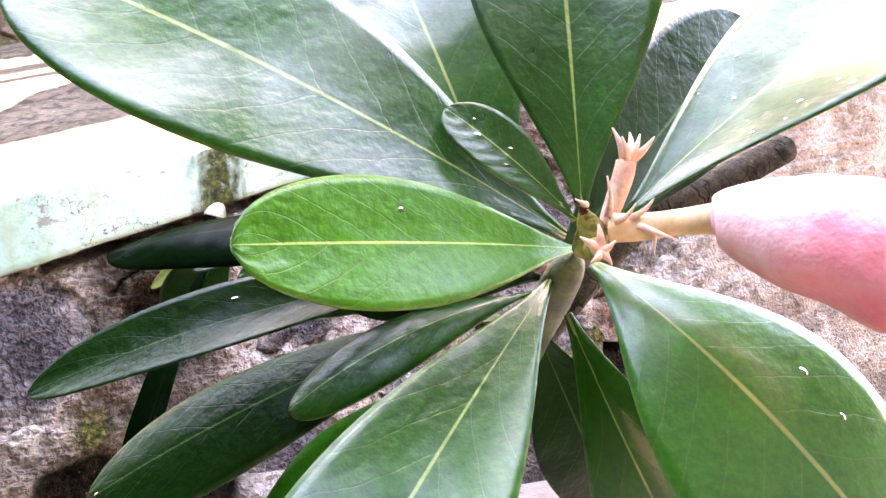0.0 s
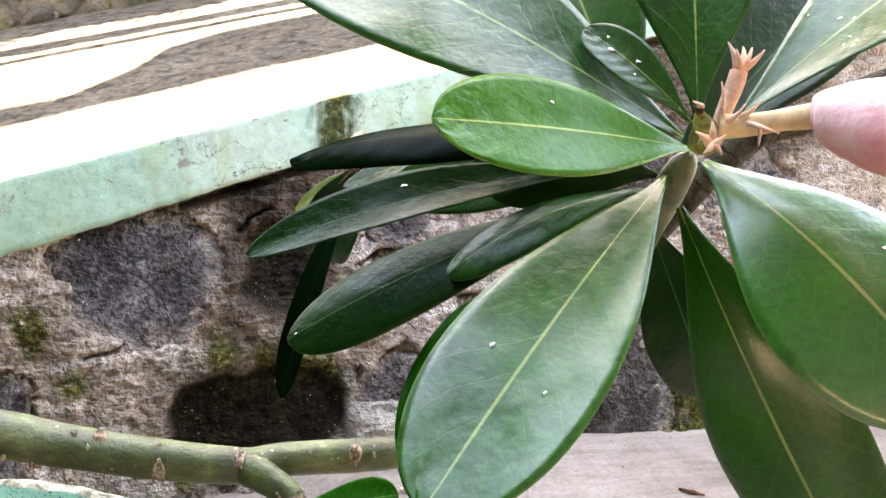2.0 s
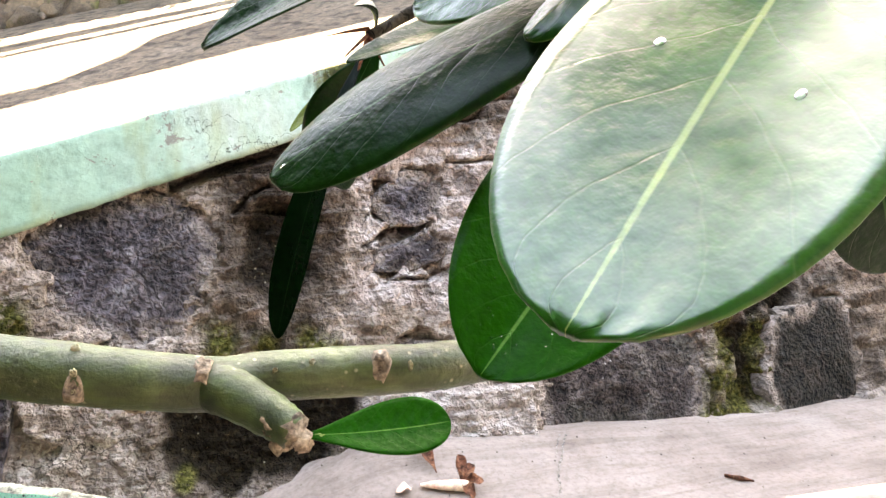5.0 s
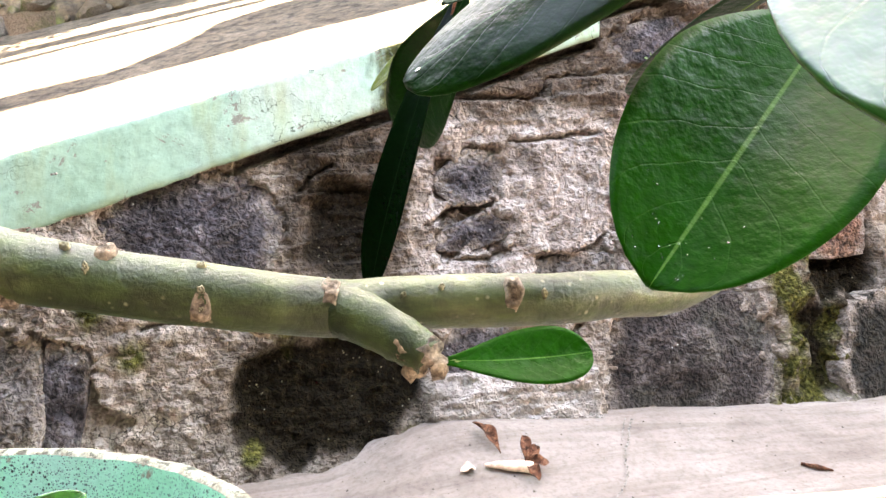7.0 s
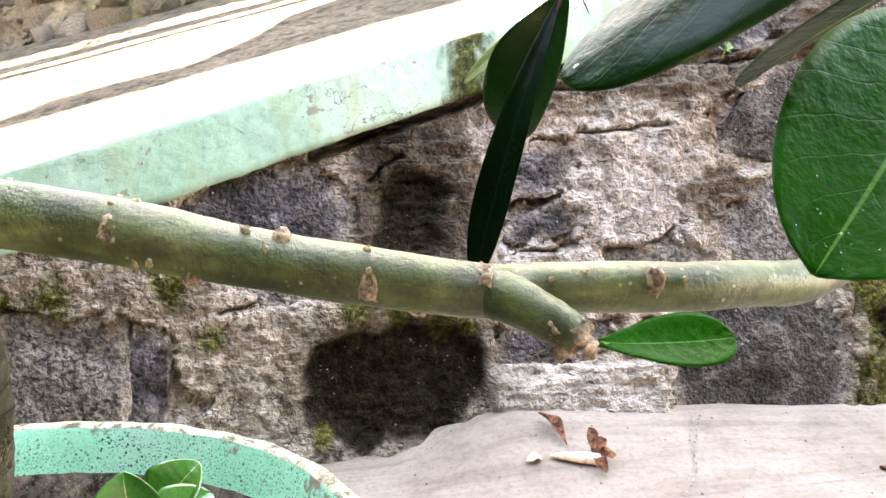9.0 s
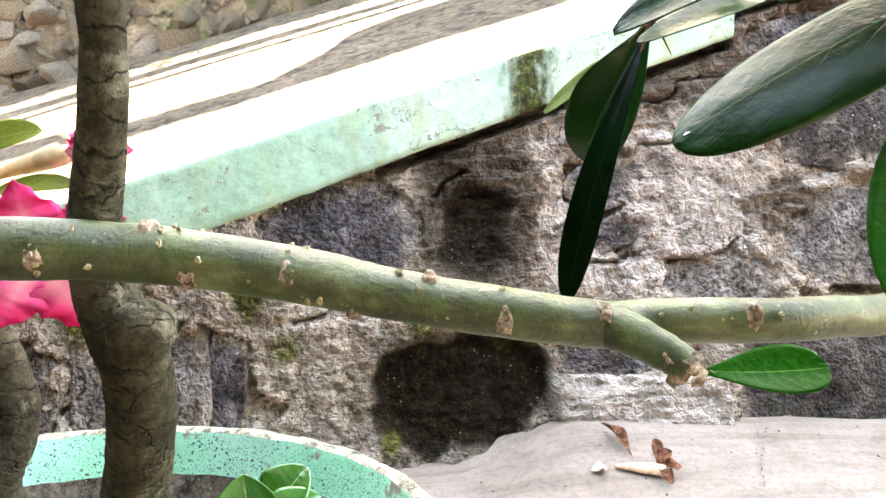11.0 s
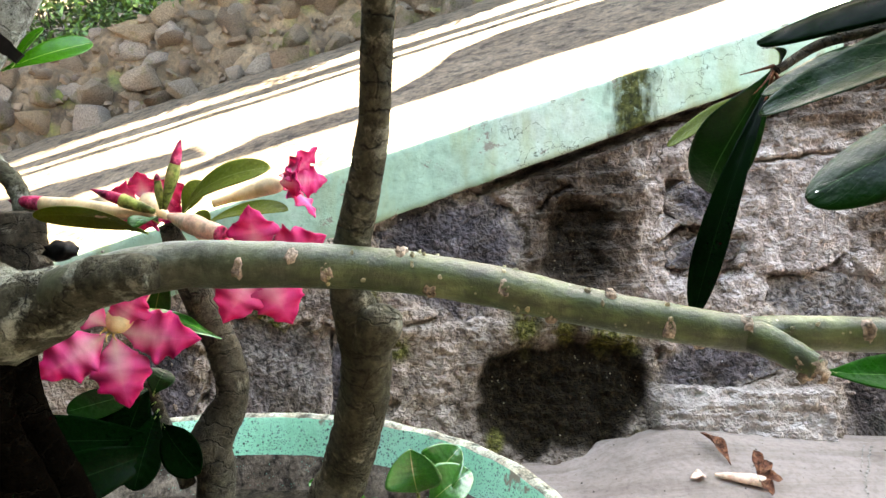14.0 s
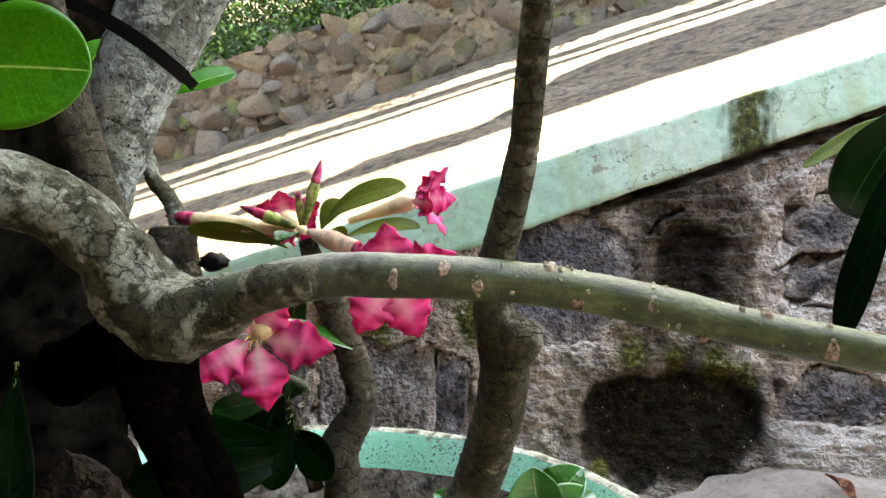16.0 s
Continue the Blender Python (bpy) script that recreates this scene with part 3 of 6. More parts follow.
def grit(t, v, scale):
    """Sharp sand and small stones: lumps of mixed size with crisp tops, as a height from 0 to 1."""
    big = noise_fac(t, scale * 0.36, 2, 0.5, v, 0.9)
    small = noise_fac(t, scale, 2, 0.5, v, 0.5)
    crisp = ramp(t, small, [(0.36, (0, 0, 0)), (0.50, (0.62, 0.62, 0.62)), (0.66, (1, 1, 1))])
    return maths(t, "ADD", maths(t, "MULTIPLY", big, 0.55), maths(t, "MULTIPLY", crisp, 0.45))


def attribute(t, name):
    at = t.nodes.new("ShaderNodeAttribute")
    at.attribute_name = name
    return at.outputs["Fac"]


def rough_rock(name, dark, mid, light, speck=(0.42, 0.41, 0.40), stain=(0.16, 0.13, 0.10), dirt=0.5):
    """A broken rock face: crystalline grit, pits, faint stains and a few lime specks."""
    m, t, b = nodes_of(name)
    v = coords(t)
    h = grit(t, v, 95.0)
    lumps = noise_fac(t, 13, 4, 0.55, v, 0.6)
    c = ramp(t, lumps, [(0.36, dark), (0.52, mid), (0.66, light)])
    c = mix(t, maths(t, "MULTIPLY", ramp(t, noise_fac(t, 7, 5, 0.6, v), [(0.50, (0, 0, 0)), (0.66, (1, 1, 1))]), dirt), c, stain)
    c = mix(t, 1.0, c, ramp(t, h, [(0.30, (0.50, 0.49, 0.48)), (0.46, (0.88, 0.88, 0.88)), (0.60, (1.08, 1.08, 1.08)), (0.74, (1.32, 1.32, 1.32))]), "MULTIPLY")
    pits = ramp(t, noise_fac(t, 48, 3, 0.5, v, 0.8), [(0.36, (0.35, 0.34, 0.33)), (0.45, (1, 1, 1))])
    c = mix(t, 1.0, c, pits, "MULTIPLY")
    vo = add(t, "ShaderNodeTexVoronoi", Scale=62.0)
    t.links.new(v, vo.inputs["Vector"])
    dot = mix(t, 1.0, ramp(t, vo.outputs["Distance"], [(0.10, (1, 1, 1)), (0.17, (0, 0, 0))]), ramp(t, noise_fac(t, 21, 3, 0.6, v), [(0.57, (0, 0, 0)), (0.62, (0.9, 0.9, 0.9))]), "MULTIPLY")
    c = mix(t, dot, c, speck)
    smear = maths(t, "MULTIPLY", attribute(t, "rim"), ramp(t, noise_fac(t, 24, 5, 0.65, v, 0.5), [(0.38, (0, 0, 0)), (0.54, (1, 1, 1))]))
    c = mix(t, smear, c, ramp(t, lumps, [(0.36, (0.19, 0.145, 0.118)), (0.62, (0.35, 0.285, 0.245))]))
    t.links.new(c, b.inputs["Base Color"])
    b.inputs["Roughness"].default_value = 0.82
    b.inputs["Specular IOR Level"].default_value = 0.2
    bump(t, b, maths(t, "ADD", maths(t, "MULTIPLY", h, 1.2), maths(t, "ADD", maths(t, "MULTIPLY", lumps, 1.6), maths(t, "MULTIPLY", pits, 0.25))), 1.0, 0.014)
    return m


M_WALL, t, b = nodes_of("rubble_mortar")
v = coords(t)
h = grit(t, v, 92.0)
mid = noise_fac(t, 17, 5, 0.6, v, 0.7)
layers = noise_fac(t, 1.0, 5, 0.62, coords(t, (9, 9, 46)), 1.2)
c = ramp(t, noise_fac(t, 5.0, 5, 0.6, v, 0.6), [(0.34, (0.23, 0.172, 0.137)), (0.48, (0.335, 0.262, 0.215)), (0.62, (0.43, 0.355, 0.305))])
c = mix(t, attribute(t, "pale"), c, ramp(t, mid, [(0.32, (0.27, 0.210, 0.182)), (0.50, (0.385, 0.312, 0.278)), (0.68, (0.49, 0.418, 0.385))]))
c = mix(t, attribute(t, "brown"), c, ramp(t, layers, [(0.34, (0.075, 0.052, 0.041)), (0.48, (0.135, 0.100, 0.080)), (0.60, (0.185, 0.145, 0.122)), (0.72, (0.25, 0.215, 0.195))]))
c = mix(t, 1.0, c, ramp(t, mid, [(0.30, (0.58, 0.55, 0.53)), (0.42, (0.92, 0.91, 0.90)), (0.54, (1.0, 1.0, 1.0)), (0.70, (1.14, 1.14, 1.13))]), "MULTIPLY")
c = mix(t, 1.0, c, ramp(t, h, [(0.30, (0.66, 0.63, 0.61)), (0.44, (0.93, 0.92, 0.91)), (0.60, (1.02, 1.02, 1.02)), (0.74, (1.08, 1.08, 1.08))]), "MULTIPLY")
grime = ramp(t, noise_fac(t, 9.0, 6, 0.66, coords(t, (1, 1, 1.5)), 0.9), [(0.50, (0, 0, 0)), (0.62, (0.62, 0.62, 0.62))])
c = mix(t, grime, c, (0.105, 0.080, 0.066))
c = mix(t, ramp(t, layers, [(0.30, (0.75, 0.75, 0.75)), (0.37, (0, 0, 0))]), c, (0.045, 0.034, 0.027))
c = mix(t, crackle(t, v, 8.0, 0.014, 0.10, 5.0, 0.50), c, (0.02, 0.016, 0.013))
# lime run-off in white flecks
lime = mix(t, 1.0, ramp(t, noise_fac(t, 1.0, 4, 0.6, coords(t, (75, 75, 16))), [(0.69, (0, 0, 0)), (0.73, (0.8, 0.8, 0.8))]), ramp(t, noise_fac(t, 7, 3, 0.5, v), [(0.50, (0, 0, 0)), (0.58, (1, 1, 1))]), "MULTIPLY")
c = mix(t, maths(t, "MULTIPLY", lime, maths(t, "ADD", maths(t, "MULTIPLY", attribute(t, "pale"), 0.8), 0.2)), c, (0.62, 0.58, 0.54))
c = mix(t, attribute(t, "cement"), c, mix(t, 1.0, (0.45, 0.378, 0.335), ramp(t, mid, [(0.34, (0.66, 0.64, 0.62)), (0.48, (0.95, 0.95, 0.95)), (0.68, (1.15, 1.15, 1.15))]), "MULTIPLY"))
# Near-black brown for stained hollows, with the recesses' shade put into it.
near_black = ramp(t, noise_fac(t, 60, 5, 0.7, v), [(0.34, (0.0030, 0.0020, 0.0010)), (0.52, (0.0085, 0.0058, 0.0026)), (0.64, (0.022, 0.0155, 0.0075)), (0.74, (0.05, 0.037, 0.019))])
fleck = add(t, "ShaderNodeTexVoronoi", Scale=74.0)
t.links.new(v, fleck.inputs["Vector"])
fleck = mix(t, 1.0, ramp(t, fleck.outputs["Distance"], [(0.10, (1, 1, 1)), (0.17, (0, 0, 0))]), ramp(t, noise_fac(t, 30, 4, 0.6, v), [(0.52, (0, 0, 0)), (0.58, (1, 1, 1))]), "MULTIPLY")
c = mix(t, attribute(t, "stain_shade"), c, mix(t, fleck, near_black, (0.24, 0.22, 0.17)))
moss_fac = maths(t, "MULTIPLY", attribute(t, "moss"), ramp(t, noise_fac(t, 55, 5, 0.65, v), [(0.32, (0, 0, 0)), (0.46, (1, 1, 1))]))
c = mix(t, moss_fac, c, ramp(t, noise_fac(t, 90, 4, 0.6, v), [(0.35, (0.020, 0.021, 0.005)), (0.55, (0.082, 0.076, 0.020)), (0.70, (0.19, 0.17, 0.055))]))
t.links.new(c, b.inputs["Base Color"])
b.inputs["Roughness"].default_value = 0.93
b.inputs["Specular IOR Level"].default_value = 0.05
bump(t, b, maths(t, "ADD", maths(t, "ADD", maths(t, "MULTIPLY", mid, 1.2), maths(t, "MULTIPLY", layers, 0.8)), maths(t, "MULTIPLY", h, 1.0)), 1.0, 0.015)

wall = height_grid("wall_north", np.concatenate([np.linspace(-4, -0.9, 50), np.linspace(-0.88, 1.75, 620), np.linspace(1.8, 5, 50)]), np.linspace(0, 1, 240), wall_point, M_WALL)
tagged(wall, "battered rubble stone retaining wall in thick weathered grey-brown mortar", "wall", kind="structure")


def stone(kind, poly, proud, k):
    """A rough stone face set into the mortar: rings from the middle to a ragged rim."""
    rnd = random.Random(100 + k)
    cx = sum(p[0] for p in poly) / len(poly)
    cz = sum(p[1] for p in poly) / len(poly)
    rim = []
    for (ax, az), (bx, bz) in zip(poly, poly[1:] + poly[:1]):
        for s in (0.06, 0.35, 0.65, 0.94):
            rim.append((ax + (bx - ax) * s, az + (bz - az) * s))
    n = len(rim)
    # broken flats: the face is the lowest of a few leaning planes
    flats = [(rnd.uniform(-0.13, 0.13), rnd.uniform(-0.12, 0.16), rnd.uniform(0.0, 0.008)) for _ in range(5)]

    def face_out(x, z):
        d = min(o + fx * (x - cx) + fz * (z - cz) for fx, fz, o in flats) + proud * 0.5 - 0.008
        return max(d, -0.020) + 0.011 * fbm(x, z, 0.3, 5, 3) + 0.005 * fbm(x + k, z, 2, 26, 3)

    bm = bmesh.new()
    loops = []
    for s, h in ((0.25, 1), (0.5, 1), (0.75, 1), (0.95, 1), (1.14, 1), (1.18, 0)):
        loop = []
        for px, pz in rim:
            j = 1 + (0.10 * noise.noise((px * 16 + k, pz * 16, 0)) + 0.06 * noise.noise((px * 45 + k, pz * 45, 0))) * s
            x, z = cx + (px - cx) * s * j, cz + (pz - cz) * s * j
            loop.append(bm.verts.new((x, wall_y(z) - (face_out(x, z) if h else -0.045), z)))
        loops.append(loop)
    c = bm.verts.new((cx, wall_y(cz) - face_out(cx, cz), cz))
    for i in range(n):
        bm.faces.new((c, loops[0][i], loops[0][(i + 1) % n]))
    for a, b2 in zip(loops, loops[1:]):
        for i in range(n):
            bm.faces.new((a[i], b2[i], b2[(i + 1) % n], a[(i + 1) % n]))
    bmesh.ops.recalc_face_normals(bm, faces=bm.faces)
    bmesh.ops.subdivide_edges(bm, edges=bm.edges, cuts=2, use_grid_fill=True)
    for vert in bm.verts:
        vert.co.y += 0.004 * noise.noise(vert.co * 34) + 0.006 * abs(noise.noise(vert.co * 60)) + 0.003 * noise.noise(vert.co * 150)
    rims = [1 - step01(signed_inside(poly, v.co.x, v.co.z), -0.004, 0.045) for v in bm.verts]
    ob = link_bm("stone", bm, {"slate": M_STONE_DARK, "brown": M_STONE, "grey": M_STONE_GREY, "red": M_STONE_RED, "near_black": M_STONE_DARK_BROWN}[kind], wall)
    ob.data.attributes.new("rim", "FLOAT", "POINT").data.foreach_set("value", rims)
    return ob


M_STONE_DARK = rough_rock("slate_stone", (0.040, 0.033, 0.036), (0.084, 0.069, 0.075), (0.152, 0.132, 0.138), stain=(0.12, 0.092, 0.074), dirt=0.5)
M_STONE = rough_rock("brown_stone", (0.033, 0.024, 0.022), (0.066, 0.050, 0.046), (0.120, 0.097, 0.090), stain=(0.050, 0.050, 0.036))
M_STONE_GREY = rough_rock("grey_stone", (0.085, 0.068, 0.064), (0.155, 0.130, 0.124), (0.26, 0.228, 0.218), stain=(0.12, 0.095, 0.07))
# Darkest stone colour, for the one stone at the wall's right foot.
M_STONE_DARK_BROWN = rough_rock("dark_brown_stone", (0.007, 0.005, 0.0035), (0.016, 0.0118, 0.0085), (0.034, 0.026, 0.020), speck=(0.09, 0.08, 0.065), stain=(0.018, 0.015, 0.008))
M_STONE_RED = rough_rock("brick_red_stone", (0.11, 0.055, 0.038), (0.185, 0.090, 0.060), (0.25, 0.14, 0.10), stain=(0.10, 0.07, 0.045))
for k, (kind, poly, proud) in enumerate(STONES):
    stone(kind, poly, proud, k)

# where the wall is dark with stains and painted-in hollow shade, mossy, lime-pale, earth-brown, or skimmed with fresh
# cement
MOSS_SPOTS = [(-0.232, 0.248, 0.035), (0.052, 0.282, 0.05), (0.228, 0.272, 0.045), (0.14, 0.285, 0.04), (0.300, 0.050, 0.03), (0.285, 0.265, 0.03), (-0.02, 0.045, 0.022), (1.272, 0.345, 0.075), (1.280, 0.270, 0.075), (1.275, 0.190, 0.075), (1.265, 0.110, 0.075), (1.250, 0.040, 0.07), (1.330, 0.030, 0.06),
              (1.412, 0.210, 0.05), (1.410, 0.130, 0.04), (1.415, 0.050, 0.06), (1.500, 0.030, 0.05), (1.330, 0.385, 0.05), (-0.52, 0.31, 0.06), (1.46, 0.48, 0.03), (-0.30, 0.36, 0.05), (-0.62, 0.30, 0.07)]
zones = {"stain_shade": [], "moss": [], "pale": [], "brown": [], "cement": []}
for vert in wall.data.vertices:
    x, z = vert.co.x / SIZE, vert.co.z / SIZE
    if not -1.0 < x < 1.9:
        for zone in zones.values():
            zone.append(0.0)
        continue
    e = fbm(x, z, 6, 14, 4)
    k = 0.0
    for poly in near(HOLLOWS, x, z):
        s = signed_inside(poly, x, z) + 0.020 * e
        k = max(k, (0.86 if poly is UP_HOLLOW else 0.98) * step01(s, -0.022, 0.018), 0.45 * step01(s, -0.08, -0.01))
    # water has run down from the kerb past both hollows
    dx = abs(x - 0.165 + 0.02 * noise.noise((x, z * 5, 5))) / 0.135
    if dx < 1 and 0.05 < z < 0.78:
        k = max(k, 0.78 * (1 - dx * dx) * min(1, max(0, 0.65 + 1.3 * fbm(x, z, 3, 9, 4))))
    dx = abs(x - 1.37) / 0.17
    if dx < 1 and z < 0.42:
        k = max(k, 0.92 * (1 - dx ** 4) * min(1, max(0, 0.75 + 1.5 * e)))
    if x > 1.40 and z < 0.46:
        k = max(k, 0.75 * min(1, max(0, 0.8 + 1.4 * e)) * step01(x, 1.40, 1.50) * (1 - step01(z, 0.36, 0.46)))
    # Darker towards the wall's foot.
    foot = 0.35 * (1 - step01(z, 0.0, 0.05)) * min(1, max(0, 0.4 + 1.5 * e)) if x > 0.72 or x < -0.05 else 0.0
    zones["stain_shade"].append(min(1, max(k, foot, 0)))
    zones["moss"].append(min(1, max(1.5 * max(0.0, 1 - math.hypot(x - mx, (z - mz) * 0.8) / mr + 0.5 * e) for mx, mz, mr in MOSS_SPOTS)))
    zones["pale"].append(pale_zone(x, z))
    zones["brown"].append(brown_zone(x, z))
    run = ledge(x, z)
    apron = (1 - step01(z + 0.03 * e, 0.035, 0.055)) * step01(x + 0.1 * e, 0.20, 0.30)
    drips = max(max(0.0, 1 - abs(x - 0.0015 * noise.noise((0, z * 40, 2)) - dx0) / 0.0045) * step01(z, z0, z0 + 0.004) * (1 - step01(z, z1, z1 + 0.004)) for dx0, z0, z1 in ((-0.384, 0.160, 0.275), (-0.312, 0.115, 0.230), (0.372, 0.500, 0.545), (0.394, 0.520, 0.548)))
    zones["cement"].append(min(1, max(run, apron, step01(drips, 0.2, 0.5))))
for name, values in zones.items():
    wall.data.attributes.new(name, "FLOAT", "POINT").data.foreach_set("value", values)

# a tiny weed rooted in the long crack
weed = thing("weed", "tiny pale green weed rooted in a crack of the wall", "weed")
wy = wall_y(0.875) - wall_relief(0.954, 0.875)
part("stem", tube([(0.950, wy + 0.012, 0.842, 0.0018), (0.952, wy - 0.010, 0.858, 0.0015), (0.954, wy - 0.016, 0.872, 0.0012)], 8, 4), M_LEAF_YOUNG, weed)
for dx, dy, dz in ((-0.020, -0.006, 0.008), (0.018, -0.008, 0.010), (-0.010, -0.016, 0.018), (0.012, -0.004, 0.020), (0.002, -0.020, -0.004)):
    leaf(weed, (0.954, wy - 0.016, 0.872), (0.954 + dx, wy - 0.016 + dy, 0.872 + dz), 0.011, (0, -0.7, 0.7), sag=0.002, fold=0.2, seed=5, material=M_LEAF_PALE, rib=False)

# ---- painted kerb ----
M_KERB, t, b = nodes_of("mint_kerb_paint")
v = coords(t)
sv = coords(t, (14, 14, 1.6))
big = noise_fac(t, 3.0, 5, 0.6, v, 0.3)
c = ramp(t, big, [(0.3, (0.215, 0.330, 0.235)), (0.5, (0.265, 0.378, 0.285)), (0.68, (0.345, 0.405, 0.335))])
c = mix(t, 1.0, c, ramp(t, noise_fac(t, 60, 6, 0.7, v), [(0.3, (0.8, 0.8, 0.78)), (0.5, (1, 1, 1)), (0.7, (1.08, 1.08, 1.08))]), "MULTIPLY")
streak = ramp(t, noise_fac(t, 1.0, 4, 0.6, sv), [(0.52, (0, 0, 0)), (0.70, (0.65, 0.65, 0.65))])
c = mix(t, streak, c, (0.26, 0.30, 0.17))
chip = ramp(t, noise_fac(t, 11, 7, 0.72, v, 0.5), [(0.61, (0, 0, 0)), (0.62, (1, 1, 1))])
c = mix(t, chip, c, (0.20, 0.185, 0.15))
c = mix(t, crackle(t, v, 9.0, 0.012, 0.12, 6.0, 0.52), c, (0.03, 0.032, 0.022))
sep = t.nodes.new("ShaderNodeSeparateXYZ")
t.links.new(v, sep.inputs[0])
band_x = maths(t, "ABSOLUTE", maths(t, "SUBTRACT", maths(t, "ADD", sep.outputs[0], maths(t, "ADD", maths(t, "MULTIPLY", noise_fac(t, 26, 4, 0.6, v), 0.06), maths(t, "MULTIPLY", noise_fac(t, 1.0, 4, 0.6, coords(t, (70, 70, 9))), 0.07))), 0.367))
stain = ramp(t, band_x, [(0.022, (1, 1, 1)), (0.066, (0, 0, 0))])
stain = mix(t, 1.0, stain, ramp(t, noise_fac(t, 45, 5, 0.7, v), [(0.26, (0.35, 0.35, 0.35)), (0.42, (1, 1, 1))]), "MULTIPLY")
c = mix(t, stain, c, ramp(t, noise_fac(t, 70, 4, 0.6, v), [(0.36, (0.012, 0.013, 0.004)), (0.56, (0.040, 0.042, 0.010)), (0.70, (0.095, 0.095, 0.030))]))
t.links.new(c, b.inputs["Base Color"])
b.inputs["Roughness"].default_value = 0.8
b.inputs["Specular IOR Level"].default_value = 0.12
bump(t, b, maths(t, "SUBTRACT", noise_fac(t, 40, 6, 0.7, v), maths(t, "MULTIPLY", chip, 0.6)), 0.5, 0.006)

xs = np.concatenate([np.linspace(-4, -0.9, 50), np.linspace(-0.88, 1.4, 330), np.linspace(1.45, 5, 50)])
vv, ff = [], []
K = 12
for x in xs:
    lo, hi = band_low(x), band_top(x)
    proud = 0.032 if x > -0.02 else 0.032 - 0.018 * min(1, (-0.02 - x) / 0.15)
    ring = [(wall_y(lo) + 0.06, lo + 0.004), (wall_y(lo) - proud + 0.006, lo)]
    for j in range(K):
        z = lo + (hi - lo) * (0.03 + 0.94 * j / (K - 1))
        ring.append((wall_y(z) - proud - 0.004 * fbm(x, z, 4, 12, 3), z))
    ring += [(wall_y(hi) - proud + 0.008, hi + 0.002), (wall_y(hi) + 0.05, hi + 0.024 + 0.002 * noise.noise((x * 30, 2, 2)))]
    vv += [(x, y, z) for y, z in ring]
m = len(vv) // len(xs)
for i in range(len(xs) - 1):
    for k in range(m - 1):
        a = m * i + k
        ff.append((a, a + m, a + m + 1, a + 1))
kerb = mesh_ob("kerb", vv, ff, M_KERB)
tagged(kerb, "mint-green painted concrete kerb with stained, chipped paint along the driveway", "kerb", kind="structure")

# ---- driveway ----
road = height_grid("road", np.concatenate([np.linspace(-60, -6, 12), np.linspace(-5, 5, 160), np.linspace(6, 60, 12)]), np.concatenate([np.linspace(0.012, 2.3, 60), [4, 10]]),
                   lambda x, w: (x, 1.513 + 0.07 * x + w, road_z(x, 1.513 + 0.07 * x + w) + 0.004 * fbm(x, w, 0, 3, 3) + 0.0012 * noise.noise((x * 60, w * 60, 0))), M_ROAD)
tagged(road, "steep grey cement driveway, half in bright sun", "road", kind="structure")


# ---- rubble wall beyond the driveway ----
def far_y(x):
    return 1.513 + 0.07 * x + 2.0 + 0.05 * noise.noise((x * 0.9, 5, 0))


def far_top(x):
    return 0.50 + 0.10 * noise.noise((x * 1.1, 0, 9)) + 0.035 * noise.noise((x * 5, 0, 4))


def far_point(x, h):
    y = far_y(x)
    z = road_z(x, y) - 0.03 + h * (far_top(x) + 0.03)
    return (x, y + 0.10 * h - 0.03 * fbm(x, z, 0, 6, 4), z)


M_FAR, t, b = nodes_of("earth_joint")
v = coords(t)
c = ramp(t, noise_fac(t, 5, 6, 0.65, v, 0.5), [(0.3, (0.030, 0.019, 0.011)), (0.5, (0.088, 0.058, 0.034)), (0.7, (0.165, 0.115, 0.072))])
c = mix(t, ramp(t, noise_fac(t, 4, 5, 0.6, v), [(0.56, (0, 0, 0)), (0.68, (0.8, 0.8, 0.8))]), c, (0.10, 0.115, 0.02))
t.links.new(mix(t, 1.0, c, ramp(t, noise_fac(t, 50, 5, 0.7, v), [(0.3, (0.4, 0.4, 0.4)), (0.5, (1, 1, 1)), (0.7, (1.5, 1.5, 1.5))]), "MULTIPLY"), b.inputs["Base Color"])
b.inputs["Roughness"].default_value = 0.95
bump(t, b, noise_fac(t, 30, 6, 0.7, v), 0.9, 0.03)
far = height_grid("wall_far", np.concatenate([np.linspace(-12, -4.2, 30), np.linspace(-4, 2.5, 260), np.linspace(2.7, 12, 30)]), np.linspace(0, 1, 36), far_point, M_FAR)
tagged(far, "low rubble stone wall with earth and moss in its joints", "wall", kind="structure")

M_FARSTONE, t, b = nodes_of("field_stone")
v = coords(t)
info = t.nodes.new("ShaderNodeObjectInfo")
c = ramp(t, info.outputs["Random"], [(0.0, (0.125, 0.092, 0.070)), (0.25, (0.205, 0.158, 0.120)), (0.5, (0.235, 0.165, 0.108)), (0.72, (0.255, 0.212, 0.182)), (0.88, (0.19, 0.162, 0.146)), (1.0, (0.175, 0.112, 0.070))])
c = mix(t, 1.0, c, ramp(t, noise_fac(t, 16, 6, 0.7, v), [(0.32, (0.40, 0.37, 0.34)), (0.5, (1, 1, 1)), (0.66, (1.5, 1.46, 1.4))]), "MULTIPLY")
gn = t.nodes.new("ShaderNodeNewGeometry")
moss = ramp(t, noise_fac(t, 4.5, 6, 0.7, gn.outputs["Position"]), [(0.54, (0, 0, 0)), (0.64, (0.85, 0.85, 0.85))])
c = mix(t, moss, c, (0.075, 0.085, 0.014))
t.links.new(c, b.inputs["Base Color"])
b.inputs["Roughness"].default_value = 0.9
b.inputs["Specular IOR Level"].default_value = 0.1
bump(t, b, noise_fac(t, 28, 6, 0.7, v), 1.0, 0.04)


